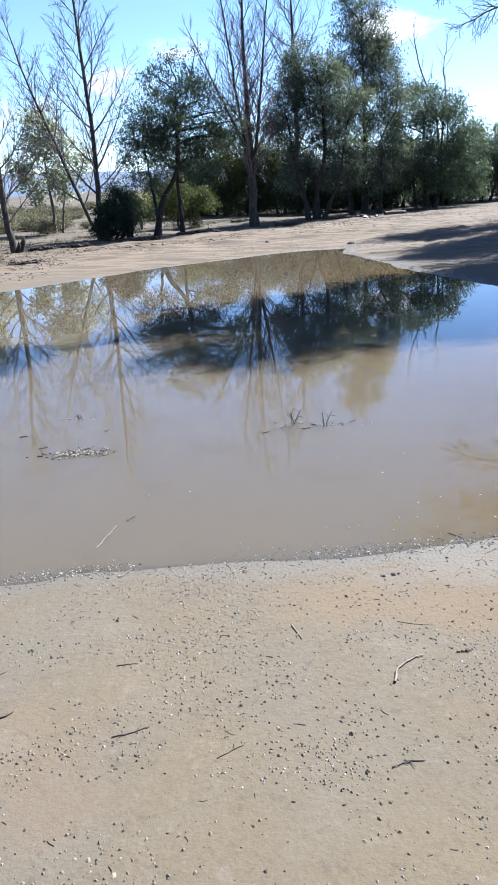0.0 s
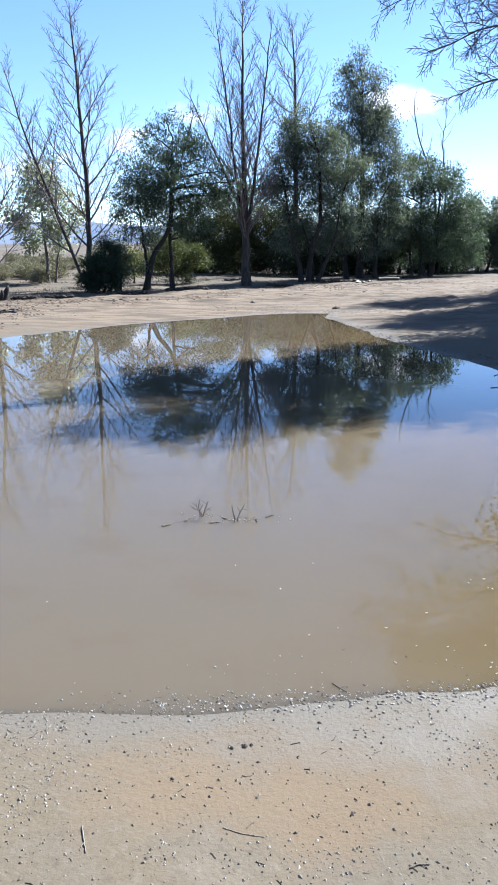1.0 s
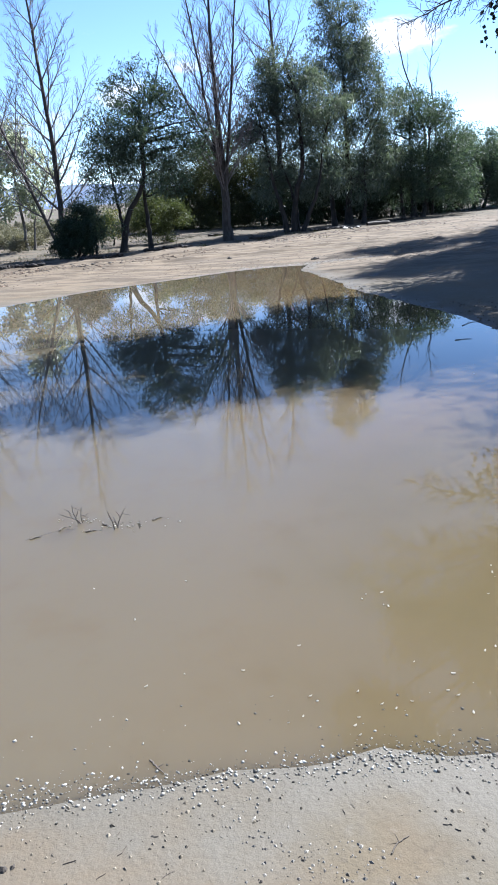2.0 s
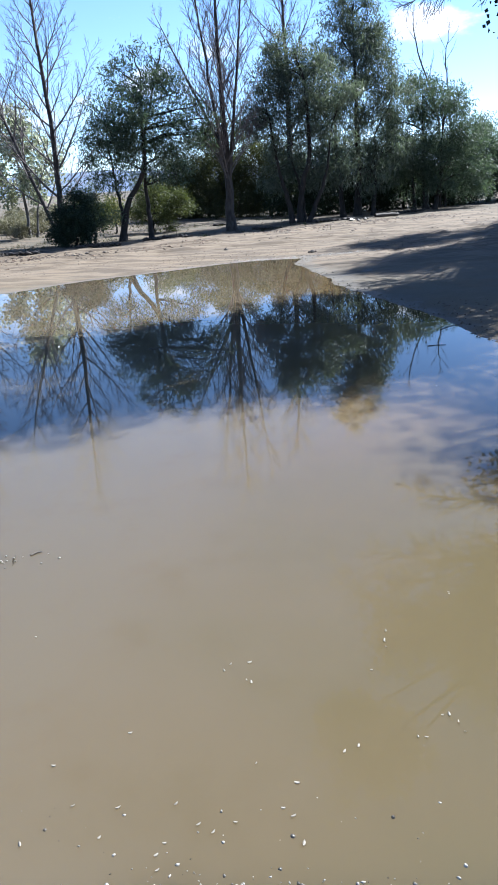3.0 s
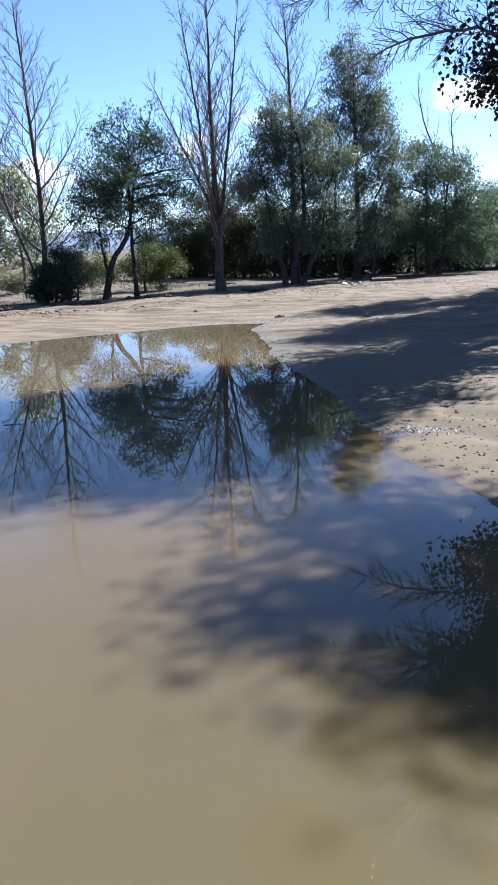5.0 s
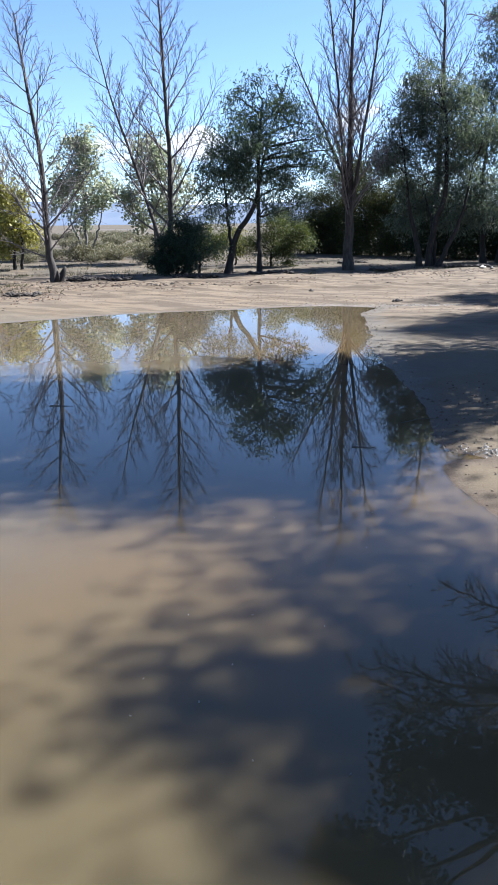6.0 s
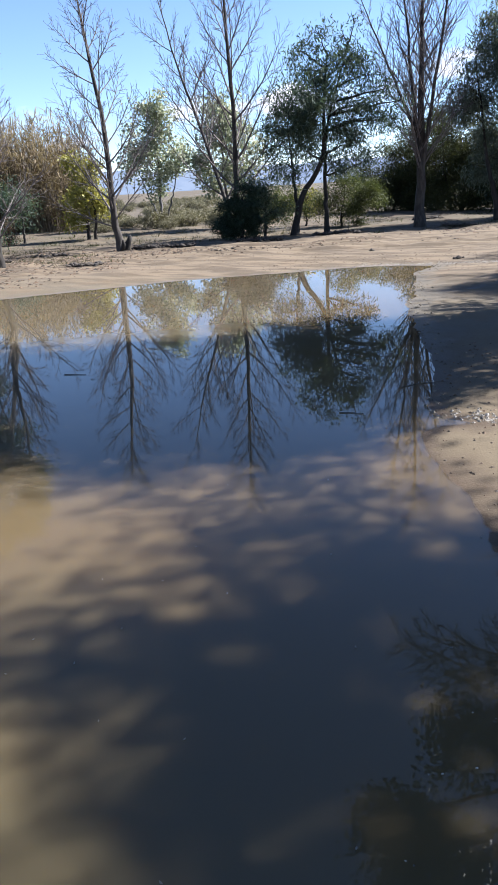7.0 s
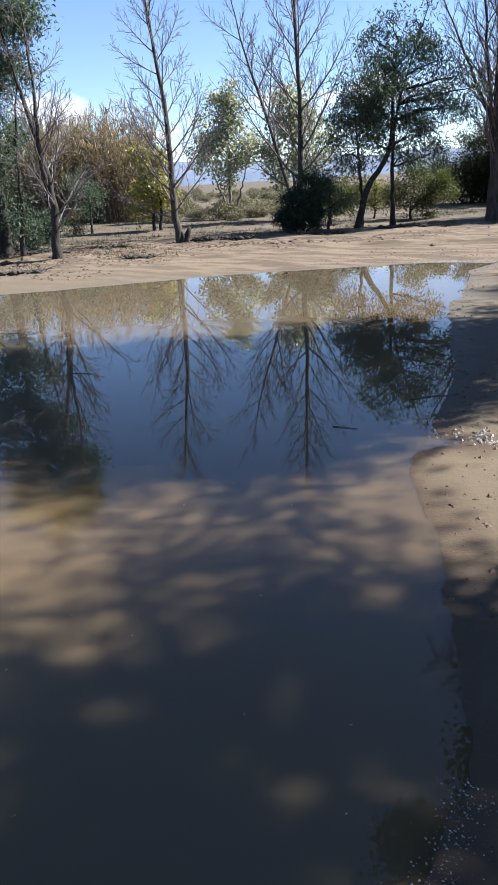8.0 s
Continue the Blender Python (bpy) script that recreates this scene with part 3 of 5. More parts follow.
def leafy_tree(x, y, stems, blobs, label, seed, leaf, size=(0.1, 0.034), density=1.0, name="leafy_tree", category="tree", group="", bark=None,
               droop=0.4, clump=0.2, bare=0, hollow=0.45, lift=0.1):
    """A tree or bush: stems, limbs to each part of the crown, and many separate leaves in clumps.
    blobs: (dx, dy, z, radius) of the crown's parts, from the base."""
    rng = np.random.RandomState(seed)
    z0 = gz(x, y) - 0.04
    tree = thing(name, x, y, z0, label, category, group)
    crown = Geo()
    paths = []
    for ctrl, r0 in stems:
        trunk = Geo()
        paths.append(stem_tube(trunk, rng, ctrl, r0, 0.012)[0])
        part("trunk", trunk, bark or BARK_DARK, tree)
    every = np.concatenate(paths)
    for bx, by, bz, br in blobs:
        limbs = Geo()
        c = np.array([bx, by, bz])
        low = every[every[:, 2] < max(bz - 0.25 * br, every[:, 2].min() + 0.05)]
        start = low[np.argmin(((low - c) ** 2).sum(-1) + 0.3 * (low[:, 2] - bz * 0.6) ** 2)]
        mid = (start + c) / 2 + rng.normal(0, 0.12 * br, 3) + np.array([0, 0, 0.1 * br])
        reach = np.linalg.norm(c - start)
        stem_tube(limbs, rng, [start, mid, c], min(0.05, 0.012 + 0.014 * reach), 0.006, 5, 8, 1.0)
        count = max(5, int(26 * br * br * (0.24 / clump) ** 1.2))
        out = unit(rng.normal(0, 1, (count, 3)))
        spots = c + out * (br * rng.uniform(hollow, 1.0, count) ** 0.7)[:, None] * np.array([1, 1, 0.95])
        spots = spots[spots[:, 2] > 0.08]
        for s in spots[: max(6, count // 2)]:
            p = wander(rng, c + (s - c) * 0.15, s - c, np.linalg.norm(s - c), 4, 0.15, lift)
            tube(limbs, p, np.linspace(0.011, 0.0035, 5), 3)
        for _ in range(bare):
            d = unit(rng.normal(0, 1, 3) + np.array([0, 0, 0.9]))
            p = wander(rng, c, d, br * rng.uniform(1.2, 1.9), 5, 0.12, 0.06)
            tube(limbs, p, np.linspace(0.01, 0.003, 6), 3)
        each = max(6, int(6200 * br * br * density / max(len(spots), 1)))
        for s in spots:
            k = int(each * rng.uniform(0.4, 1.6))
            spread = clump * rng.uniform(0.7, 1.35)
            pts = s + rng.normal(0, 1, (k, 3)).clip(-1.7, 1.7) * np.array([spread, spread, spread * 0.8])
            leaves(crown, rng, pts[pts[:, 2] > 0.03], size[0], size[1], droop)
        part("limb", limbs, bark or BARK_DARK, tree)
    part("crown", crown, leaf, tree)
    return tree


POPLAR = [(32, 0.23, 0.4, 48, 0.12, 0.06), (16, 0.15, 0.34, 40, 0.07, 0.09), (7, 0.2, 0.4, 36, 0.04, 0.12)]
LIGHT = [(34, 0.22, 0.44, 52, 0.09, 0.07), (14, 0.18, 0.4, 38, 0.05, 0.1), (5, 0.2, 0.42, 34, 0.04, 0.12)]

# bare trees along the far side of the dirt strip
bare_tree(-4.55, 21.6, [([(0, 0, 0), (0.02, 0, 1.2), (0.06, 0.02, 3.0), (-0.02, 0, 5.5), (-0.1, 0, 7.6)], 0.095),
                        ([(-0.1, 0.3, 0), (-0.55, 0.5, 0.95), (-1.3, 0.6, 3.1), (-1.75, 0.5, 4.4), (-2.2, 0.4, 6.3)], 0.062)],
          "tall leafless two-stemmed poplar behind a dark bush", 11, POPLAR)
bare_tree(0.0, 23.5, [([(0, 0, 0), (-0.01, 0, 1.2), (0.0, 0, 2.6), (-0.05, 0.1, 5.0), (-0.02, 0.1, 8.2)], 0.14),
                      ([(-0.02, 0, 1.5), (-0.22, 0.15, 3.0), (-0.5, 0.2, 5.2), (-0.85, 0.3, 7.9)], 0.055),
                      ([(0.03, 0, 1.6), (0.28, -0.1, 3.2), (0.55, 0, 5.2), (0.85, 0, 7.7)], 0.055),
                      ([(-0.05, 0, 2.2), (-0.7, 0.1, 3.6), (-1.75, 0.2, 5.9)], 0.05)],
          "tall leafless poplar with three upright leaders", 12, [(44, 0.26, 0.34, 40, 0.1, 0.06), (14, 0.2, 0.36, 34, 0.05, 0.09), (6, 0.3, 0.42, 34, 0.04, 0.12)])
bare_tree(-6.15, 18.3, [([(0, 0, 0), (-0.1, 0, 0.5), (-0.14, 0, 1.5), (-0.14, 0, 2.8), (-0.34, 0, 4.5), (-0.5, 0, 5.9)], 0.1)],
          "slender leaning leafless tree with a broken stub", 13, LIGHT,
          stub=[([(0.05, 0.02, 0), (0.16, 0.02, 0.2), (0.24, 0.05, 0.38)], 0.075), ([(0.02, -0.05, 0), (0.12, -0.1, 0.18), (0.14, -0.12, 0.3)], 0.05)])
bare_tree(-7.05, 15.0, [([(0, 0, 0), (0.06, 0, 0.6), (0.12, 0, 1.3), (-0.1, 0, 2.4), (-0.6, 0.1, 3.9), (-0.9, 0.1, 5.0)], 0.095),
                        ([(0.1, 0, 1.2), (0.02, -0.1, 2.2), (0.1, -0.1, 3.4), (-0.1, 0, 4.9)], 0.055)],
          "leafless tree with a dark trunk and pale dead side twigs", 14, [(26, 0.18, 0.42, 46, 0.06, 0.09), (11, 0.2, 0.4, 38, 0.05, 0.1), (5, 0.3, 0.42, 34, 0.04, 0.12)], BARK_DARK)
bare_tree(1.85, 30.5, [([(0, 0, 0), (0, 0, 3), (0.0, 0, 6), (-0.2, 0, 9.4)], 0.13)], "leafless poplar rising behind green trees", 15, POPLAR)
bare_tree(7.4, 30.0, [([(0, 0, 0), (-0.1, 0, 3), (-0.9, 0, 5.4), (-1.1, 0, 6.6)], 0.04), ([(0.2, 0, 0), (0.3, 0, 3), (0.1, 0, 5.0), (0.2, 0, 6.2)], 0.03)], "thin leafless stems behind green trees", 16, [(10, 0.4, 0.2, 34, 0.1, 0.06), (6, 0.2, 0.3, 34, 0.05, 0.1)])

# willow-like trees
leafy_tree(-2.9, 21.6, [([(0, 0, 0), (0.1, 0, 0.5), (0.3, 0.1, 1.15), (0.75, 0.2, 1.9), (0.8, 0.3, 3.2), (0.9, 0.3, 4.2)], 0.095),
                        ([(0.05, 0.05, 0.1), (0.0, 0.2, 0.8), (-0.1, 0.3, 1.7), (-0.2, 0.3, 2.6)], 0.05)],
           [(0.65, 0.4, 3.95, 0.62), (1.3, 0.5, 4.0, 0.42), (-0.1, 0.4, 3.25, 0.7), (0.75, 0.3, 2.95, 0.85), (-0.4, 0.3, 2.3, 0.5), (0.35, 0.3, 2.15, 0.68),
            (0.05, 0.0, 2.7, 0.6), (0.85, -0.3, 3.4, 0.6), (-0.55, 0.2, 1.8, 0.3), (0.1, 0.1, 1.65, 0.34), (-0.75, 0.2, 2.75, 0.26), (0.2, 0.3, 4.4, 0.34), (0.75, 0.2, 4.7, 0.26)],
           "leafy green tree with a dark leaning trunk", 31, LEAF_WILLOW, size=(0.14, 0.028), density=0.62, clump=0.17, hollow=0.3, droop=0.8, group="green trees by the dirt strip", bare=2)
leafy_tree(-2.2, 22.2, [([(0, 0, 0), (-0.02, 0, 0.8), (-0.02, 0, 1.6), (0.1, 0, 2.8), (0.6, 0, 4.3)], 0.06)],
           [(0.9, 0, 3.1, 0.52), (0.8, 0, 2.15, 0.5), (1.3, 0, 2.75, 0.4), (0.75, 0.1, 4.15, 0.4), (0.45, 0.3, 4.7, 0.22), (0.3, 0.1, 2.4, 0.6), (1.75, 0.2, 2.7, 0.28), (1.55, 0.1, 3.4, 0.3), (1.1, 0.2, 3.8, 0.3), (0.4, 0, 1.75, 0.34), (1.0, 0.1, 1.75, 0.3), (0.75, 0.2, 4.95, 0.16), (1.95, 0.1, 3.1, 0.2)],
           "slim green tree with a straight thin trunk", 32, LEAF_WILLOW, size=(0.14, 0.028), density=0.5, clump=0.16, hollow=0.3, droop=0.8, group="green trees by the dirt strip", bare=3)
E_STEMS = [([(0, 0, 0), (-0.1, 0, 0.7), (-0.35, 0, 1.6), (-0.6, 0, 3.2)], 0.085), ([(0.25, 0.1, 0), (0.3, 0.1, 0.9), (0.6, 0.1, 2.2), (0.5, 0, 4.0), (0.2, 0, 5.0)], 0.09),
           ([(0.5, 0, 0), (0.75, 0, 0.6), (1.1, 0.1, 1.5), (1.3, 0.2, 2.8)], 0.07), ([(0.4, 0.4, 0), (0.3, 0.5, 1.0), (-0.1, 0.6, 2.3)], 0.06)]
leafy_tree(1.85, 24.9, E_STEMS, [(-0.75, 0, 4.2, 0.6), (-0.95, 0.1, 3.6, 0.5), (-0.3, 0.1, 4.5, 0.55), (0.35, 0.2, 4.7, 0.55), (-0.15, 0.2, 5.0, 0.6), (-1.15, 0, 2.9, 0.4), (-0.7, 0, 3.05, 0.72), (0.6, 0.2, 3.85, 0.9), (-0.05, 0.2, 2.55, 0.85), (1.15, 0.2, 2.8, 0.85),
                                 (0.1, 0.5, 3.9, 0.8), (0.9, 0.6, 4.6, 0.6), (-0.4, 0.6, 1.7, 0.7), (0.6, 0.7, 1.6, 0.8), (1.5, 0.8, 1.7, 0.8), (1.6, 0.4, 3.9, 0.7), ],
           "spreading green tree with several crooked dark trunks", 33, LEAF_GREY, size=(0.15, 0.028), density=0.55, clump=0.17, hollow=0.35, droop=1.0, group="green trees by the dirt strip", bare=2)
leafy_tree(4.1, 27.4, [([(0, 0, 0), (0.05, 0, 1.5), (0, 0, 3.5), (-0.1, 0, 6.8)], 0.12), ([(-0.5, -0.3, 0), (-0.6, -0.2, 1.2), (-0.7, 0, 2.6), (-0.6, 0, 4)], 0.08),
                       ([(0.5, -0.2, 0), (0.6, -0.1, 1.0), (0.6, 0, 2.6)], 0.07)],
           [(-0.15, 0, 6.75, 0.72), (-0.4, 0, 5.6, 0.9), (0.3, 0, 4.8, 1.05), (-0.75, 0, 4.1, 1.0), (0.6, 0, 3.3, 1.0), (-0.3, 0, 2.4, 1.0), (1.05, 0, 2.0, 0.85), (-0.2, 0.2, 7.5, 0.32),
            (0.35, 0.1, 6.0, 0.6), (-0.5, 0.1, 6.25, 0.5), (0.2, 0, 5.4, 0.7), (-0.7, 0, 4.9, 0.7), (0.75, 0, 4.3, 0.7), (0.4, 0.1, 6.75, 0.36), (-0.65, 0.1, 6.95, 0.3), (0.9, 0.1, 5.9, 0.3), (-1.2, -0.5, 2.0, 0.8), (0.4, -0.4, 1.5, 0.8), (1.2, 0.1, 3.9, 0.8), (-1.2, 0, 3.2, 0.8), (0.9, 0, 5.2, 0.6)],
           "tall dense grey-green tree with hanging foliage", 34, LEAF_GREY, size=(0.16, 0.028), density=0.45, clump=0.17, hollow=0.35, group="green trees by the dirt strip", droop=1.2, bare=3)
leafy_tree(6.7, 28.8, [([(0, 0, 0), (-0.1, 0, 1.2), (-0.2, 0, 3.6)], 0.1), ([(0.3, 0, 0), (0.5, 0, 1.2), (0.5, 0, 2.8)], 0.08), ([(-0.4, -0.1, 0), (-0.5, 0, 0.9), (-0.5, 0, 2.0)], 0.06)],
           [(-0.2, 0, 3.95, 0.85), (0.45, 0, 2.95, 1.1), (-0.6, 0, 2.4, 1.05), (0.7, 0, 1.6, 1.1), (-0.4, 0, 1.1, 0.95), (0.9, 0.2, 3.6, 0.6), (1.3, 0, 2.3, 0.8), (-1.2, 0.2, 1.6, 0.9), (-1.1, 0.2, 3.0, 0.7), (1.5, 0.3, 1.1, 0.9)],
           "broad dark green tree leafy down to the ground", 35, LEAF_WILLOW, size=(0.14, 0.028), density=0.75, clump=0.18, hollow=0.35, droop=0.8, group="green trees by the dirt strip", bare=2)
for k, (x, y, s, seed) in enumerate(((9.7, 32.0, 1.0, 36), (11.6, 33.0, 0.92, 37), (13.2, 34.2, 1.0, 38), (15.5, 35.2, 1.1, 39), (18.5, 36.5, 1.1, 40))):
    leafy_tree(x, y, [([(0, 0, 0), (0.1, 0, 1), (0, 0, 2)], 0.08), ([(0.4, 0, 0), (0.6, 0, 0.8), (0.6, 0, 1.6)], 0.06)],
               [(0, 0, 2.3 * s, 1.05), (0.6, 0, 1.2, 1.15), (-0.6, 0.1, 1.0, 1.0), (1.2, 0.2, 1.9 * s, 0.8), (-0.9, 0, 1.9 * s, 0.75)],
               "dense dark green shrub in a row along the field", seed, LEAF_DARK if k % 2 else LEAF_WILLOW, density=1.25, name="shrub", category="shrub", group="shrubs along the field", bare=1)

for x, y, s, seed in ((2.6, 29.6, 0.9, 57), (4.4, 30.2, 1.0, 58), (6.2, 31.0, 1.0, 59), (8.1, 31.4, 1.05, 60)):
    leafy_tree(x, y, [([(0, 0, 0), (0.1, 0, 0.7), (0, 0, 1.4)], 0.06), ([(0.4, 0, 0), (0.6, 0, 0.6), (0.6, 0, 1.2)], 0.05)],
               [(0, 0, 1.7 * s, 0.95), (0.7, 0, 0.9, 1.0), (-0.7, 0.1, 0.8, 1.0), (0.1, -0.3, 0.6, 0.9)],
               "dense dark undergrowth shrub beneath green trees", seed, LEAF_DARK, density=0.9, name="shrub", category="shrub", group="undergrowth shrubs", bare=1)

# tamarisk thicket in the background
for x, y, seed, h in ((-3.2, 33.5, 41, 0.8), (-1.7, 33.2, 42, 1.3), (-0.3, 32.0, 43, 1.25), (1.3, 31.5, 44, 1.0)):
    leafy_tree(x, y, [([(0, 0, 0), (0.1, 0, 0.8), (0.2, 0, 1.8)], 0.06), ([(-0.3, 0, 0), (-0.5, 0, 0.8), (-0.7, 0, 1.6)], 0.05)],
               [(0, 0, 2.1 * h, 1.05), (0.7, -0.2, 1.4 * h, 1.0), (-0.7, 0, 1.35 * h, 1.0), (0.1, -0.4, 0.7, 0.9), (0.9, 0, 0.6, 0.7), (-0.9, 0, 0.6, 0.7)],
               "olive green feathery thicket behind the trees", seed, LEAF_OLIVE, size=(0.12, 0.03), density=0.95, name="thicket_bush", category="bush", group="olive thickets", bare=3)

# small bushes near the trees
leafy_tree(-3.95, 20.5, [([(0, 0, 0), (0.05, 0, 0.3), (0, 0, 0.7)], 0.04), ([(0.1, 0, 0), (0.3, 0, 0.3), (0.4, 0, 0.6)], 0.03)],
           [(0, 0, 0.56, 0.46), (0.26, 0, 0.42, 0.34), (-0.34, 0, 0.42, 0.34), (0.1, 0, 0.98, 0.34), (-0.15, -0.1, 0.32, 0.32), (0.28, 0.1, 0.76, 0.3), (-0.25, 0, 0.8, 0.26), (0.16, 0, 1.28, 0.18)],
           "low round very dark green bush under a bare tree", 46, LEAF_BUSH, size=(0.1, 0.022), density=2.2, name="round_bush", category="bush", clump=0.1)
leafy_tree(-2.55, 24.6, [([(0, 0, 0), (0, 0, 0.4), (0.1, 0, 0.9)], 0.03)],
           [(0.35, 0, 0.95, 0.62), (0, 0, 1.15, 0.55), (0.85, 0, 0.75, 0.5), (-0.4, 0, 0.7, 0.45), (0.4, 0, 0.4, 0.45)],
           "light green feathery bush behind a leaning tree", 47, LEAF_FEATHER, size=(0.1, 0.022), density=1.2, name="feathery_bush", category="bush", clump=0.14)
leafy_tree(-4.6, 23.6, [([(0, 0, 0), (0, 0, 0.4), (0.1, 0, 1.1)], 0.03)], [(0.5, 0, 1.0, 0.55), (0.1, 0, 0.8, 0.5), (0.9, 0, 0.7, 0.45)],
           "soft green bush behind a round dark bush", 48, LEAF_FEATHER, size=(0.1, 0.024), density=1.1, name="feathery_bush", category="bush", clump=0.14)
leafy_tree(-3.6, 21.3, [([(0, 0, 0), (0, 0, 0.4), (0.05, 0, 1.0)], 0.03)], [(0, 0, 1.05, 0.45), (0.25, 0, 0.65, 0.42), (-0.25, 0.1, 1.25, 0.35), (-0.5, 0.2, 0.8, 0.4)],
           "soft mid-green bush beside a round dark bush", 50, LEAF_WILLOW, size=(0.1, 0.024), density=1.2, name="feathery_bush", category="bush", clump=0.13)
leafy_tree(-3.9, 25.2, [([(0, 0, 0), (0.02, 0, 0.5), (0, 0, 1.1)], 0.02)], [(0, 0, 0.95, 0.32), (0.1, 0, 0.6, 0.25)],
           "small yellowing sapling behind the round bush", 49, LEAF_YELLOW, size=(0.07, 0.04), density=0.7, name="sapling", category="sapling", clump=0.12)

# pale young poplars still in leaf
leafy_tree(-10.9, 28.2, [([(0, 0, 0), (0, 0, 1.2), (0.05, 0, 2.6), (-0.05, 0, 4.9)], 0.06), ([(0.1, 0, 0.1), (0.5, 0, 1.0), (0.8, 0, 2.0)], 0.035), ([(-0.05, 0, 0.3), (-0.5, 0, 1.2), (-0.9, 0, 2.2)], 0.03)],
           [(0, 0, 4.4, 0.55), (-0.4, 0, 3.15, 0.9), (0.5, 0, 2.75, 0.85), (-0.95, 0, 2.4, 0.7), (0.1, 0, 1.75, 0.65), (0.1, 0, 3.8, 0.6), (0.95, 0, 2.1, 0.45)],
           "slim young poplar with pale sparse autumn leaves", 51, LEAF_POPLAR, size=(0.11, 0.09), density=0.34, name="young_poplar", group="young poplars", bark=BARK_PALE, clump=0.2, bare=4, hollow=0.15)
leafy_tree(-7.2, 26.4, [([(0, 0, 0), (0, 0, 1.2), (-0.05, 0, 2.6), (-0.15, 0, 4.4)], 0.05), ([(0.25, 0, 0), (0.4, 0, 0.9), (0.7, 0, 2.0)], 0.035)],
           [(-0.1, 0, 3.9, 0.55), (-0.2, 0, 3.0, 0.8), (-0.8, 0, 2.3, 0.65), (0.75, 0, 2.4, 0.7), (0.4, 0, 1.6, 0.6), (0.35, 0, 3.3, 0.6), (-0.5, 0, 1.5, 0.5)],
           "slim young poplar with pale sparse autumn leaves", 52, LEAF_POPLAR, size=(0.11, 0.09), density=0.32, name="young_poplar", group="young poplars", bark=BARK_PALE, clump=0.2, bare=4, hollow=0.15)
leafy_tree(-10.0, 22.2, [([(0, 0, 0), (0.05, 0, 0.8), (0, 0, 1.8)], 0.05), ([(0.25, 0, 0), (0.35, 0, 0.8), (0.3, 0, 1.4)], 0.04)],
           [(0.1, 0, 1.85, 0.5), (0.3, 0, 1.2, 0.45), (-0.35, 0, 1.35, 0.42), (-0.1, 0, 2.2, 0.3), (-0.4, 0, 0.7, 0.3)],
           "small yellow-green tree beside the canes", 53, LEAF_YELLOW, size=(0.1, 0.06), density=1.1, clump=0.16)
leafy_tree(-12.0, 21.6, [([(0, 0, 0), (0, 0, 0.6), (0, 0, 1.3)], 0.03)], [(0, 0, 1.35, 0.5), (0.3, 0, 1.0, 0.4), (-0.35, 0, 1.0, 0.35)],
           "green shrub in front of dry canes", 54, LEAF_WILLOW, density=0.7, name="shrub", category="shrub")
leafy_tree(-11.8, 20.6, [([(0, 0, 0), (0, 0, 0.2), (0, 0, 0.4)], 0.015)], [(0, 0, 0.38, 0.36), (0.2, 0, 0.25, 0.25)],
           "low rusty brown dry bush", 55, LEAF_RUST, size=(0.09, 0.012), density=1.6, name="dry_bush", category="bush", clump=0.12)
leafy_tree(-8.9, 15.3, [([(0, 0, 0), (0.05, 0, 1.5), (0, 0, 3.6), (0.1, 0, 6.4)], 0.13), ([(0.5, 0, 0), (0.7, 0, 1.2), (0.8, 0, 2.4)], 0.05)],
           [(0.3, 0, 6.3, 0.8), (0.3, 0, 5.3, 1.15), (0.0, 0, 4.3, 1.1), (0.8, 0, 3.9, 0.45), (-0.3, 0, 3.0, 1.0), (0.45, 0, 2.2, 0.6), (0.6, 0, 1.2, 0.45), (-0.7, 0, 1.6, 0.9), (1.15, 0, 3.6, 0.3), (1.2, 0, 4.9, 0.6), (1.1, 0, 5.8, 0.6)],
           "tall dark green evergreen tree beside a bare tree", 56, LEAF_WILLOW, density=0.9, name="leafy_tree", bare=1)

for x, y, seed, h in ((-9.4, 14.6, 64, 0.8), (-9.6, 16.4, 65, 1.0), (-10.6, 18.2, 66, 0.9)):
    leafy_tree(x, y, [([(0, 0, 0), (0.02, 0, 0.3 * h), (0.05, 0, 0.7 * h)], 0.025)], [(0, 0, 0.6 * h, 0.45 * h), (0.35, 0.1, 0.4 * h, 0.35 * h), (-0.35, 0, 0.4 * h, 0.38 * h)],
               "low green shrub among litter by an evergreen tree", seed, LEAF_WILLOW, density=0.9, name="shrub", category="shrub", clump=0.13)

# large cottonwoods at the water's right-hand bank
def cottonwood(x, y, stems, blobs, label, seed, density, whips=()):
    """A large tree with broad leaves, and long bare whips drooping from the crown."""
    tree = leafy_tree(x, y, stems, blobs, label, seed, LEAF_BROAD, size=(0.08, 0.07), density=density, name="cottonwood_tree", group="cottonwoods", bark=BARK_PALE, clump=0.23, bare=2)
    if whips:
        rng = np.random.RandomState(seed + 5)
        for ctrl, r0 in whips:
            g = Geo()
            pts, rr = stem_tube(g, rng, ctrl, r0, 0.004, 6, 14, 1.0, 0.02)
            sprout(rng, g, pts, rr, 0, [(36, 0.2, 0.34, 48, -0.02, 0.1), (15, 0.15, 0.4, 42, -0.01, 0.12), (7, 0.2, 0.45, 36, 0, 0.14)])
            part("bare_limb", g, TWIG, tree, "long bare drooping limb")
    return tree


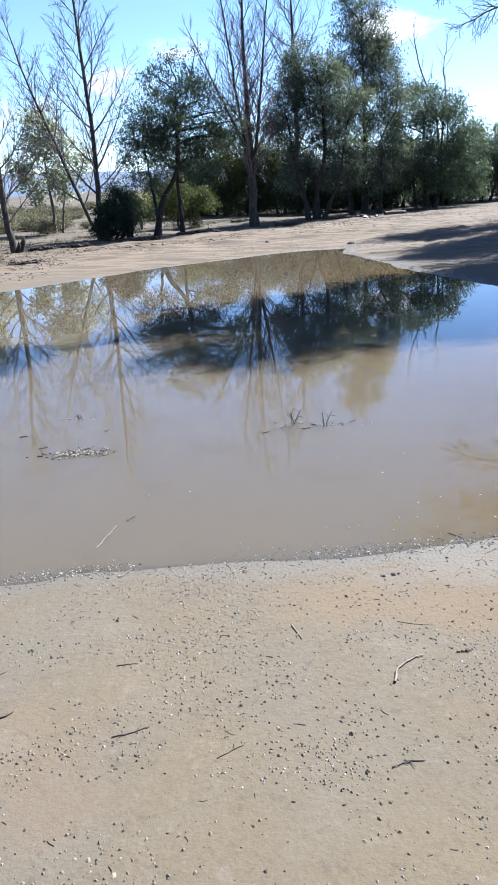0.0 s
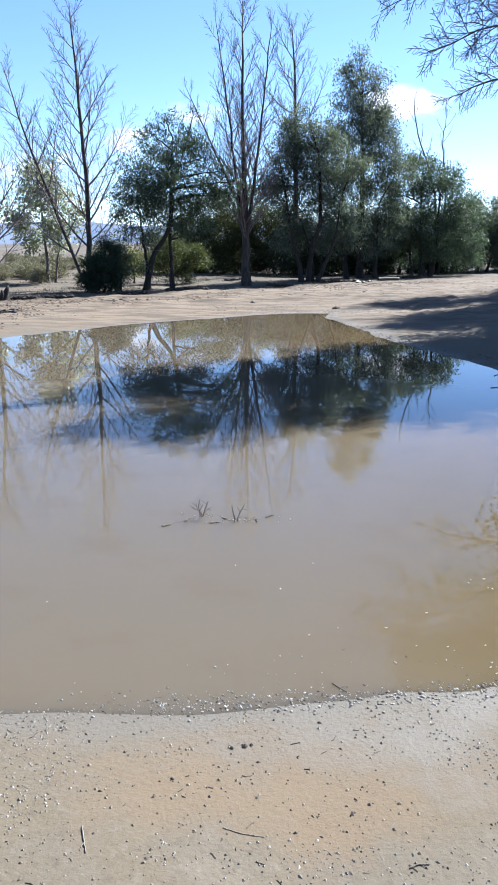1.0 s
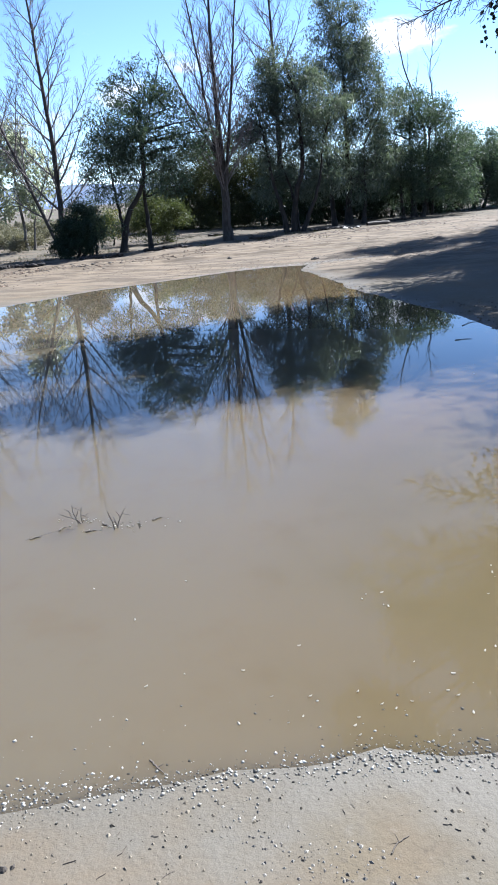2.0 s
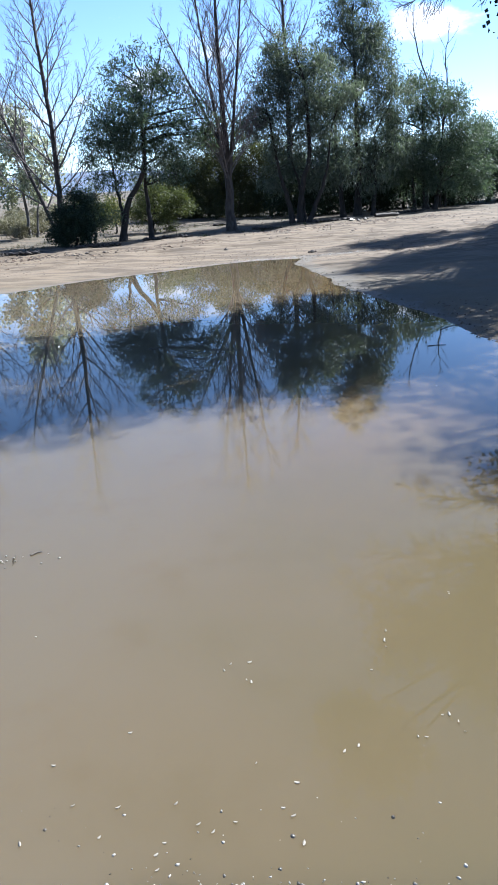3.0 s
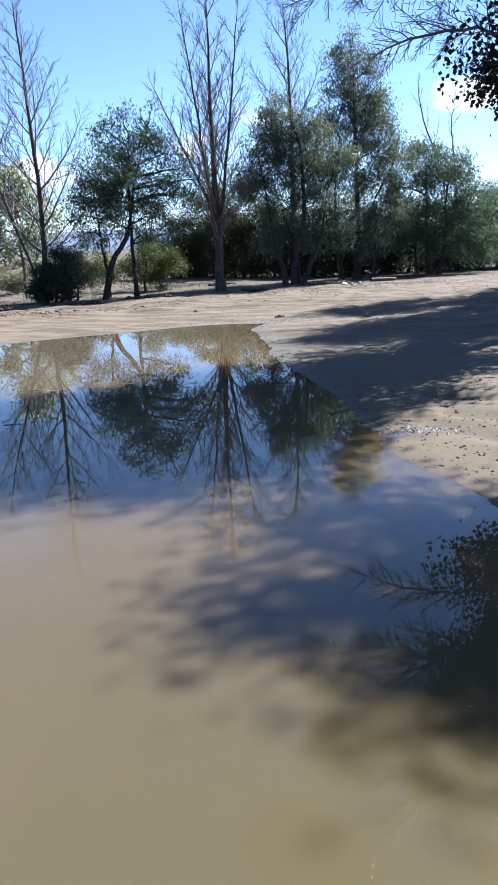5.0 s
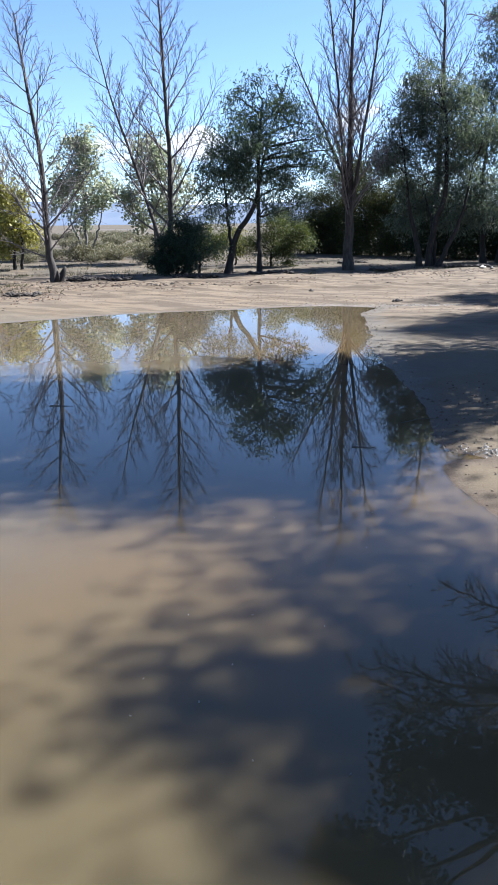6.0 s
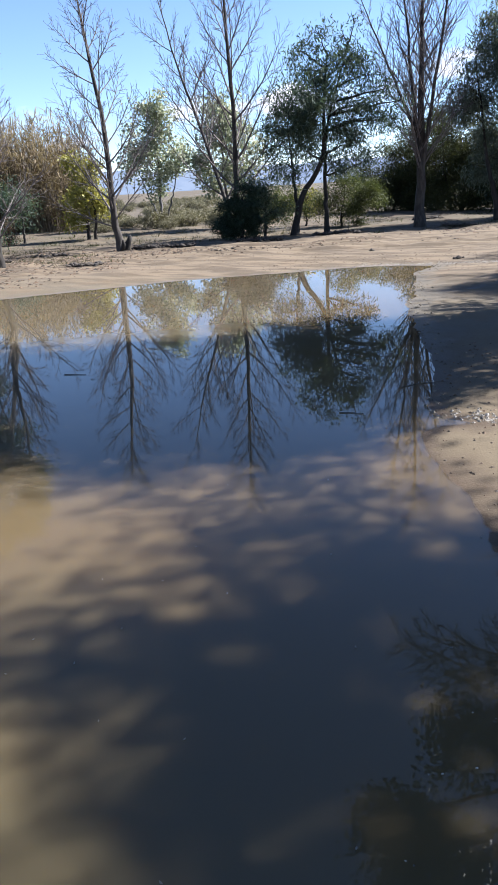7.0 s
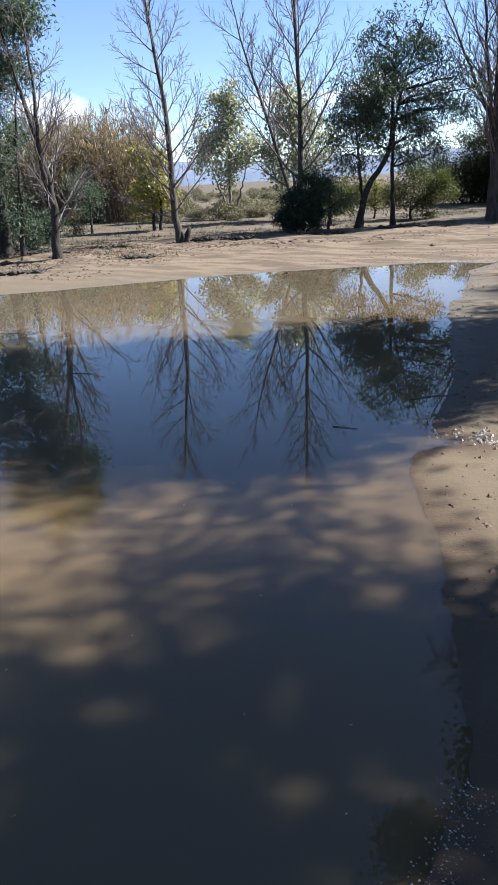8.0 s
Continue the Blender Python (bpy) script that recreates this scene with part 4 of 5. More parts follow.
KX, KY = 6.42, 12.5
K_STEMS = [([(0, 0, 0), (-0.05, 0, 0.8), (-0.08, 0, 1.8), (-0.03, 0, 3.0), (0.1, 0, 5.0), (0.2, 0, 8.0)], 0.165),
           ([(-0.04, 0, 2.5), (-0.6, -0.1, 3.7), (-1.0, -0.2, 5.0), (-1.1, -0.2, 6.8)], 0.09), ([(0, 0.05, 2.6), (0.6, 0.2, 3.8), (1.0, 0.3, 5.4), (0.9, 0.2, 7.4)], 0.09)]
K_BLOBS = [(0.4, 0, 3.7, 0.6), (0.9, 0.2, 3.8, 0.6), (0, 0, 4.6, 0.9), (-0.6, -0.1, 4.2, 0.6), (-1.1, 0, 3.5, 0.38), (-1.6, -0.6, 6.0, 0.7), (-2.1, -1.1, 6.0, 0.5), (-1.2, -0.9, 5.6, 0.6), (-1.9, -0.5, 6.5, 0.5), (0.75, -1.45, 7.0, 0.5), (1.35, -1.2, 7.0, 0.5), (1.85, -0.7, 7.1, 0.45), (0.2, -1.3, 6.6, 0.5), (1.1, -0.8, 6.8, 0.5), (-0.55, 0, 3.35, 0.4), (0.7, 0.3, 4.5, 0.8), (0.6, 0.1, 6.4, 1.25), (-0.7, 0, 6.2, 1.1), (0.1, 0.6, 7.2, 1.1),
           (0.3, -0.6, 7.4, 1.1), (0.1, 0, 8.7, 1.1), (-0.9, 0.4, 7.9, 0.8), (1.0, -0.7, 5.6, 0.8), (-0.9, -0.5, 5.1, 0.7),
           (-3.0, -1.3, 5.9, 0.4), (-2.6, -1.1, 5.7, 0.4), (-3.3, -1.4, 5.5, 0.3), (-4.0, -1.4, 7.4, 0.5), (-3.6, -1.3, 8.0, 0.6), (-3.0, -1.0, 8.6, 0.6), (-4.1, -1.3, 8.4, 0.45)]
cottonwood(KX, KY, K_STEMS, K_BLOBS, "large cottonwood with a pale trunk and dark crown", 61, 0.9,
           [([(-0.5, -0.1, 4.4), (-1.8, -0.3, 5.1), (-3.0, -0.5, 5.2), (-4.1, -0.8, 4.7)], 0.026), ([(-0.6, -0.2, 4.0), (-1.6, -0.8, 4.5), (-2.7, -1.3, 4.3), (-3.6, -1.8, 3.9)], 0.022),
            ([(-0.6, 0, 3.7), (-1.3, 0.1, 4.0), (-2.2, 0.2, 3.9), (-2.9, 0.1, 3.6)], 0.025), ([(-0.8, 0, 5.5), (-1.9, 0.2, 6.2), (-3.1, 0.3, 6.1), (-4.0, 0.2, 5.6)], 0.024)])
cottonwood(7.6, 14.4, [([(0, 0, 0), (-0.05, 0, 1.5), (-0.1, 0, 3), (0.1, 0, 5.5), (0.1, 0, 7.5)], 0.17)],
           [(0, 0, 4.2, 0.9), (0.2, 0.3, 5.4, 1.1), (-0.3, -0.2, 6.4, 1.1), (0.4, 0, 7.4, 1.1), (0.9, 0.2, 6.0, 0.9)], "second cottonwood with a dark trunk", 62, 0.5)
def sunward(rows):
    """Crown parts given along and across the sun's bearing."""
    ca, sa = math.sin(radians(SUN_AZ)), math.cos(radians(SUN_AZ))
    deep = [(u + k, w, z + k, r) for (u, w, z, r), k in zip(rows, itertools.cycle((0.0, 0.9, -0.8, 0.4)))]
    return [(u * ca + w * sa, u * sa - w * ca, z, r) for u, w, z, r in deep]


shade_tree = cottonwood(9.05, 8.5, [([(0, 0, 0), (0.05, 0, 1.6), (0, 0, 3.4), (0.1, 0, 5.5), (0, 0, 6.8)], 0.17)],
                        sunward([(0, -1.2, 6.75, 0.42), (0, -0.5, 6.6, 0.42), (0.1, 0.1, 6.45, 0.42), (0, 0.8, 6.6, 0.45), (0, 1.4, 6.4, 0.5), (0, -0.9, 5.95, 0.52), (0.2, -0.2, 6.1, 0.6), (0, 0.5, 6.0, 0.65),
                                 (0.1, 1.2, 5.8, 0.65), (0, -0.95, 5.3, 0.4), (0.2, -0.5, 5.2, 0.6), (0, 0.3, 5.1, 0.7), (0.2, 1.0, 5.0, 0.7), (0.3, 1.7, 5.5, 0.5), (0.3, -0.8, 4.4, 0.5), (0.3, 0, 4.2, 0.7),
                                 (0.3, 0.8, 4.2, 0.6), (0, -1.35, 6.2, 0.2), (-0.1, -1.25, 5.7, 0.22), (0, -0.95, 7.0, 0.12),
                                 (0, -1.7, 6.6, 0.16), (0, -1.75, 6.0, 0.3), (0, -2.25, 6.05, 0.22), (0, -2.5, 6.6, 0.12)]),
                        "unseen spreading cottonwood, added for its shade", 63, 0.9)
# unseen copies: the first six block skylight, the last three cast shadows on the strip
for x, y, turn, wide, high in ((13.6, 12.4, 80, 1.3, 1.1), (6.6, 1.3, 200, 1.8, 1.1), (3.2, -3.0, 250, 1.9, 1.2), (13.6, 5.2, 300, 1.6, 1.3), (5.6, -3.8, 30, 1.7, 1.4), (10.8, -2.0, 140, 1.7, 1.4),
                               (12.8, 23.8, 60, 1.0, 1.5), (11.6, 19.4, 10, 0.95, 1.45), (12.7, 21.3, 130, 1.0, 1.5)):
    copy_thing(shade_tree, Matrix.Identity(4)).matrix_basis = pose(x, y, gz(x, y) - 0.04, 0, 0, turn) @ Matrix.Diagonal((wide, wide, high, 1))


# ---- dry cane grove ----
def cane_clump(x, y, height, seed, label="tall grove of dry brown canes"):
    rng = np.random.RandomState(seed)
    clump = thing("cane_clump", x, y, gz(x, y) - 0.03, label, "canes", "dry canes")
    stalks, blades = Geo(), Geo()
    for _ in range(170):
        a, r = rng.uniform(0, 6.28), 1.5 * math.sqrt(rng.uniform())
        p = np.array([r * math.cos(a), 0.7 * r * math.sin(a), 0])
        h = height * rng.choice([rng.uniform(0.45, 0.8), rng.uniform(0.75, 1.1)]) * (1 - 0.16 * r)
        lean = rng.normal(0, 0.12, 2) + p[:2] * 0.13
        pts = np.array([p + np.array([lean[0] * f ** 2 * h, lean[1] * f ** 2 * h, h * f * (1 - 0.05 * f)]) for f in np.linspace(0, 1, 6)])
        tube(stalks, pts, np.linspace(0.012, 0.004, 6), 3)
        k = 26
        f = rng.uniform(0.25, 1.0, k)
        base = np.array([np.interp(f, np.linspace(0, 1, 6), pts[:, i]) for i in range(3)]).T
        d = unit(np.c_[rng.normal(0, 0.35, (k, 2)), rng.uniform(0.0, 1.4, k)])
        ln = rng.uniform(0.25, 0.55, k)[:, None]
        s = unit(np.cross(d, rng.normal(0, 1, (k, 3)))) * 0.012
        mid, tip = base + d * ln * 0.6, base + d * ln * 0.9 + np.array([0, 0, -1]) * ln * 0.35
        v = np.stack([base - s, base + s, mid + s, mid - s, tip], 1).reshape(-1, 3)
        o = np.arange(k)[:, None] * 5
        blades.add(v, o + np.array([[0, 1, 2, 3]]), o + np.array([[3, 2, 4]]))
    part("cane_stand", stalks, LEAF_DRY, clump)
    part("cane_foliage", blades, LEAF_DRY, clump, "ragged dry hanging cane leaves")
    return clump


cane_a = cane_clump(-15.4, 27.6, 5.1, 71)
cane_b = cane_clump(-17.6, 27.4, 4.7, 72)
for src, x, y, turn in ((cane_b, -16.3, 28.8, 140), (cane_a, -19.2, 27.6, 200), (cane_b, -20.5, 28.5, 30), (cane_a, -22.2, 29.3, 260), (cane_a, -17.9, 29.4, 310), (cane_b, -18.4, 26.6, 180), (cane_a, -21.4, 27.4, 120)):
    copy_thing(src, pose(x, y, gz(x, y) - 0.03, 0, 0, turn))


# ---- scrub on the plain ----
def scrub(seed):
    rng = np.random.RandomState(seed)
    bush = thing("scrub_bush", 0, 0, 0, "low grey-green dry scrub bush on the plain", "bush", "scrub bushes")
    twigs, crown = Geo(), Geo()
    for _ in range(22):
        d = unit(np.append(rng.normal(0, 0.7, 2), rng.uniform(0.5, 1.2)))
        p = wander(rng, (0, 0, 0), d, rng.uniform(0.35, 0.6), 4, 0.15, 0.05)
        tube(twigs, p, np.linspace(0.012, 0.004, 5), 3)
        leaves(crown, rng, p[-1] + rng.normal(0, 0.13, (70, 3)) * np.array([1, 1, 0.7]), 0.1, 0.035, -0.3)
    part("twig_tangle", twigs, BARK_GREY, bush)
    part("crown", crown, LEAF_SAGE, bush)
    return bush


spots = np.random.RandomState(80)
scrubs = [scrub(81), scrub(82), scrub(83)]
first = True
for k in range(190):
    y = spots.uniform(29, 75)
    x = -0.45 * y + spots.normal(0, 0.22 * y) if k < 174 else spots.uniform(2, 14)
    if -5 < x < 14 and y < 36:
        x -= 12
    if 120 <= k < 142:
        x, y = spots.uniform(-15, -5.6), spots.uniform(25.5, 33)
    s = spots.uniform(0.4, 0.85) * (1 + y / 120)
    m = pose(x, y, gz(x, y) - 0.03, 0, 0, spots.uniform(0, 360)) @ Matrix.Diagonal((s, s, s * spots.uniform(0.8, 1.1), 1))
    if k < 3:
        scrubs[k].matrix_basis = m
    else:
        copy_thing(scrubs[k % 3], Matrix.Identity(4)).matrix_basis = m


# ---- ground cover and flood debris ----
def scatter_stuff(name, label, category, mat, draw, smooth=False):
    g = Geo()
    draw(g)
    return tagged(new(name, g.mesh(name, mat, smooth)), label, category, kind="stuff")


def draw_grass(g):
    rng = np.random.RandomState(90)
    tufts = [(rng.uniform(-13, -4.6), rng.uniform(14.8, 21.5)) for _ in range(330)] + [(rng.uniform(-16, 3), rng.uniform(21.5, 34)) for _ in range(800)] + [(rng.uniform(-10, -6), rng.uniform(13.5, 16.5)) for _ in range(90)]
    for x, y in tufts:
        if vnoise(np.array([x]), np.array([y]), 1.6, 91)[0] < 0.05 or shore_d(x, y) < 1.6:
            continue
        k = rng.randint(8, 22)
        base = np.c_[x + rng.normal(0, 0.1, k), y + rng.normal(0, 0.1, k), np.full(k, gz(x, y) - 0.01)]
        d = unit(np.c_[rng.normal(0, 0.6, (k, 2)), np.ones(k)])
        ln = rng.uniform(0.04, 0.14, k)[:, None]
        s = unit(np.cross(d, rng.normal(0, 1, (k, 3)))) * 0.006
        g.add(np.stack([base - s, base + s, base + d * ln], 1).reshape(-1, 3), None, np.arange(3 * k).reshape(-1, 3))


scatter_stuff("grass", "thin short grass on the far bank", "grass", GRASS, draw_grass)


def draw_litter(g):
    rng = np.random.RandomState(92)
    for _ in range(11000):
        band = rng.uniform()
        if band < 0.45:
            x, y = rng.uniform(-12.5, -4.0), rng.uniform(12.4, 18.5)
        elif band < 0.75:
            x = rng.uniform(-7, 7)
            y = 19.6 + 0.55 * x + rng.normal(0, 0.35) + (1.5 if x > 0 else 0)
        else:
            x, y = rng.uniform(-16, 10), rng.uniform(19, 30)
        if shore_d(x, y) < 0.9 or vnoise(np.array([x]), np.array([y]), 0.9, 93)[0] < rng.uniform(-0.9, 0.5):
            continue
        lump(g, rng, (x, y, gz(x, y)), 0.012 + 0.05 * rng.uniform() ** 2, 0.4, 0)


scatter_stuff("leaf_litter", "dark leaf litter and broken twigs", "litter", LITTER, draw_litter)


def debris_heap(x, y, length, turn, seed, label="low dark heap of flood twigs and mud"):
    """A long low ridge of mud and twigs left by the water."""
    rng = np.random.RandomState(seed)
    heap = thing("debris_heap", x, y, gz(x, y), label, "debris", "flood debris")
    heap.rotation_euler = (0, 0, radians(turn))
    mud, twigs = Geo(), Geo()
    for _ in range(int(60 * length)):
        u = rng.uniform(-0.5, 0.5) * length
        lump(mud, rng, (u, rng.normal(0, 0.09), rng.uniform(0, 0.05)), rng.uniform(0.03, 0.085), 0.6)
    for _ in range(int(26 * length)):
        u = rng.uniform(-0.5, 0.5) * length
        d = np.append(rng.normal(0, 1, 2) * (1, 0.5), rng.uniform(-0.05, 0.25))
        p = wander(rng, (u, rng.normal(0, 0.1), 0.03), d, rng.uniform(0.1, 0.4), 4, 0.15, 0)
        p[:, 2] = np.maximum(p[:, 2], 0.01)
        tube(twigs, p, np.linspace(0.008, 0.003, 5), 4)
    part("mud_ridge", mud, CLOD, heap)
    part("twig_tangle", twigs, STICK, heap)
    return heap


for args in ((-5.1, 18.5, 1.5, 14, 101), (-3.2, 20.0, 1.1, 20, 102), (-1.7, 21.5, 1.2, 12, 103), (-7.4, 17.0, 1.0, 30, 104), (1.1, 23.2, 0.8, 10, 105), (3.2, 24.6, 1.2, 12, 106),
             (-6.1, 12.9, 1.2, 35, 107), (-8.3, 15.6, 1.6, 20, 111), (-9.0, 14.6, 1.3, 60, 112), (-7.6, 12.6, 1.0, 45, 113), (-10.2, 16.6, 1.5, 10, 114), (-5.0, 15.2, 0.7, 30, 115), (-0.4, 26.5, 0.9, 5, 108), (6.0, 27.6, 1.0, 15, 109), (-8.0, 14.0, 0.8, 50, 110)):
    debris_heap(*args)


# ---- small things near the camera ----
def stick(x, y, length, turn, r, seed, label, mat=None, bend=0.25, fork=True, z=None, name="stick", pitch=0.0):
    rng = np.random.RandomState(seed)
    ob = thing(name, x, y, (gz(x, y) if z is None else z), label, "stick", "fallen sticks")
    ob.rotation_euler = (0, 0, radians(turn))
    g = Geo()
    f = np.linspace(-0.5, 0.5, 9)
    pts = np.c_[f * length, bend * length * (0.25 - f * f) * 2 + rng.normal(0, 0.012 * length, 9), r + (f + 0.5) * length * math.sin(radians(pitch))]
    tube(g, pts, np.linspace(r, r * 0.45, 9), 6)
    part("shaft", g, mat or STICK, ob)
    if fork:
        g2 = Geo()
        for k in (3, 6):
            d = np.array([0.8, rng.choice([-1, 1]) * 0.7, 0.15])
            tube(g2, wander(rng, pts[k], d, length * 0.28, 4, 0.15, 0), np.linspace(r * 0.55, r * 0.25, 5), 5)
        part("side_twig", g2, mat or STICK, ob)
    return ob


def twig(points, r, seed, label, mat=None, fork=True, sink=0.0):
    """A twig lying along points on the ground or the water."""
    rng = np.random.RandomState(seed)
    x, y = points[0]
    ob = thing("stick", x, y, max(gz(x, y), 0.0) - sink, label, "stick", "fallen sticks")
    g = Geo()
    c = [(px - x, py - y, max(gz(px, py), 0.0) - max(gz(x, y), 0.0) + r) for px, py in points]
    pts = spline(c, 10)
    pts[1:-1] += rng.normal(0, r * 0.5, (8, 3)) * np.array([1, 1, 0.2])
    tube(g, pts, np.linspace(r, r * 0.5, 10), 6)
    part("shaft", g, mat or STICK, ob)
    if fork:
        g2 = Geo()
        d = unit(pts[8] - pts[5]) + np.array([rng.normal(0, 0.5), rng.normal(0, 0.5), 0.1])
        tube(g2, wander(rng, pts[5], d, 0.3 * np.linalg.norm(pts[-1] - pts[0]), 4, 0.15, 0), np.linspace(r * 0.6, r * 0.3, 5), 5)
        part("side_twig", g2, mat or STICK, ob)
    return ob


twig([(0.41, 0.815), (0.44, 0.895), (0.525, 0.95)], 0.0042, 201, "pale curved bleached twig on sandy soil", STICK_PALE, False)
twig([(0.11, 1.15), (0.125, 1.1), (0.14, 1.06)], 0.0026, 202, "thin pale twig on sandy soil", STICK_PALE)
twig([(-0.47, 0.94), (-0.44, 0.946), (-0.41, 0.95)], 0.0018, 203, "thin dark twig on sandy soil")
twig([(-0.42, 0.59), (-0.37, 0.605), (-0.32, 0.63)], 0.0024, 204, "thin knotted dark twig on sandy soil")
twig([(-0.78, 0.69), (-0.755, 0.7), (-0.74, 0.725)], 0.0036, 205, "short reddish twig on sandy soil")
twig([(0.48, 1.16), (0.53, 1.14), (0.59, 1.13)], 0.0014, 206, "thin dry grass stalk on sandy soil", STICK_PALE, False)
twig([(0.64, 0.965), (0.665, 0.97), (0.69, 0.975)], 0.0036, 207, "short dark crumbly twig on sandy soil")
twig([(-0.58, 1.58), (-0.56, 1.61), (-0.54, 1.65)], 0.0034, 211, "pale twig at the waterline", STICK_PALE, False)
twig([(-0.73, 1.86), (-0.71, 1.95), (-0.68, 2.08)], 0.0036, 210, "pale forked twig lying half in the water", STICK_PALE, True, 0.001)
twig([(0.83, 1.84), (0.85, 1.815), (0.875, 1.79)], 0.0034, 209, "short wet dark twig at the waterline")
twig([(0.34, 0.46), (0.38, 0.48), (0.43, 0.485)], 0.0026, 213, "thin dark twig on sandy soil")
twig([(0.95, 1.04), (0.975, 1.05), (1.0, 1.05)], 0.0022, 214, "short dark twig on sandy soil")
twig([(1.45, 1.5), (1.47, 1.53), (1.5, 1.55)], 0.002, 215, "thin twig on damp soil")
twig([(-0.12, 0.5), (-0.08, 0.53), (-0.05, 0.55)], 0.002, 216, "thin dark twig on sandy soil")


def clod(x, y, size, seed, group="clods on the near bank", label="small dark clod of soil"):
    rng = np.random.RandomState(seed)
    g = Geo()
    lump(g, rng, (0, 0, size * 0.3), size, 0.75)
    for _ in range(3):
        lump(g, rng, (rng.normal(0, size * 0.8), rng.normal(0, size * 0.8), size * 0.2), size * 0.55, 0.7)
    ob = new("clod", g.mesh("clod", CLOD, False))
    ob.location = (x, y, gz(x, y))
    return tagged(ob, label, "clod", group)


rng = np.random.RandomState(220)
for k, (x, y, size) in enumerate(((0.49, 1.49, 0.008), (0.53, 1.5, 0.009), (0.55, 1.505, 0.006))):
    clod(x, y, size, 217 + k, label="dark crumbly clod with bits of straw")
for k, (x, y, size) in enumerate(((0.28, 1.27, 0.006), (0.83, 1.22, 0.006), (0.67, 0.97, 0.008), (0.69, 1.45, 0.004), (-0.06, 0.72, 0.006), (0.11, 0.55, 0.005), (0.27, 0.44, 0.006), (0.25, 0.59, 0.007),
                                  (-0.52, 1.23, 0.007), (-0.22, 1.37, 0.004), (-0.55, 1.04, 0.005), (-0.54, 0.61, 0.005), (0.38, 0.48, 0.007), (-0.7, 1.0, 0.006), (-0.78, 1.05, 0.007))):
    clod(x, y, size, 222 + k)
for k in range(60):
    clod(rng.uniform(-1.1, 2.4), rng.uniform(0.2, 1.55), rng.uniform(0.0025, 0.0055), 240 + k)
clod(2.2, 16.4, 0.06, 300, "clods on the dirt strip", "dark lump of mud on the dirt strip")
clod(0.3, 17.6, 0.05, 301, "clods on the dirt strip", "dark lump of mud on the dirt strip")
for k in range(12):
    clod(rng.uniform(3.9, 6.2), rng.uniform(6.1, 8.6), rng.uniform(0.012, 0.035), 310 + k, "clods on the far bank", "dark lump of mud on the sunlit bank")


def draw_crumbs(g):
    r = np.random.RandomState(401)
    for _ in range(34000):
        x, y = r.uniform(-1.4, 2.8), r.uniform(-0.1, 1.9)
        if vnoise(np.array([x]), np.array([y]), 0.16, 402)[0] + 0.25 * vnoise(np.array([x]), np.array([y]), 0.6, 412)[0] < r.uniform(-0.5, 1.1):
            continue
        if shore_d(x, y) < 0.03 or r.uniform() < 0.55 * min(max((y - 0.7) / 0.5, 0), 1):
            continue
        lump(g, r, (x, y, gz(x, y) + 0.0005), 0.0014 + 0.005 * r.uniform() ** 2.0, 0.75)


def draw_pebbles(g):
    r = np.random.RandomState(403)
    for _ in range(36000):
        x, y = r.uniform(-1.4, 2.8), r.uniform(-0.1, 1.9)
        if vnoise(np.array([x]), np.array([y]), 0.2, 404)[0] + 0.3 * vnoise(np.array([x]), np.array([y]), 0.7, 416)[0] < r.uniform(0.1, 0.85):
            continue
        if shore_d(x, y) < 0.02:
            continue
        lump(g, r, (x, y, gz(x, y) + 0.0005), 0.0014 + 0.0048 * r.uniform() ** 1.6, 0.65, 0)


def draw_wet(g):
    r = np.random.RandomState(405)
    line = SHORE[-2:] + SHORE[:13]
    for (ax, ay), (bx, by) in zip(line[:-1], line[1:]):
        size = math.hypot(bx - ax, by - ay)
        for _ in range(int(size * 1100)):
            f = r.uniform()
            nx_, ny_ = (by - ay) / size, -(bx - ax) / size
            off = r.normal(0.0, 0.035) + 0.012 if r.uniform() < 0.95 else r.uniform(-0.3, 0.12)
            x, y = ax + f * (bx - ax) + nx_ * off, ay + f * (by - ay) + ny_ * off
            if vnoise(np.array([x]), np.array([y]), 0.3, 406)[0] < (r.uniform(-1.4, 0.2) if x > 0.2 else r.uniform(-0.2, 0.9)):
                continue
            z = gz(x, y)
            if -0.02 < z < 0.007:
                lump(g, r, (x, y, max(z, -0.001) + 0.001), (0.0015 + 0.005 * r.uniform() ** 2.4) * (0.65 if y > 2.6 else 1.0), 0.8, 1)


def draw_straw(g):
    r = np.random.RandomState(409)
    for _ in range(900):
        x, y = r.uniform(-1.4, 2.8), r.uniform(-0.1, 1.85)
        if shore_d(x, y) < 0.02 or vnoise(np.array([x]), np.array([y]), 0.3, 410)[0] < r.uniform(-0.8, 0.8):
            continue
        p = wander(r, (x, y, gz(x, y) + 0.0015), np.append(r.normal(0, 1, 2), 0.0), 0.006 + 0.03 * r.uniform() ** 2, 3, 0.25, 0)
        p[:, 2] = gz(x, y) + 0.0015
        tube(g, p, np.full(4, r.uniform(0.0007, 0.0016)), 3)


scatter_stuff("straw", "short dry bits of straw and twig", "straw", STICK, draw_straw)
scatter_stuff("soil_crumbs", "loose tan and dark crumbs of soil", "crumbs", CRUMB, draw_crumbs)
scatter_stuff("pebbles", "fine pale gravel in the sand", "gravel", GRAVEL, draw_pebbles)
scatter_stuff("wet_gravel", "wet glinting gravel along the waterline", "gravel", WET_GRAVEL, draw_wet, True)


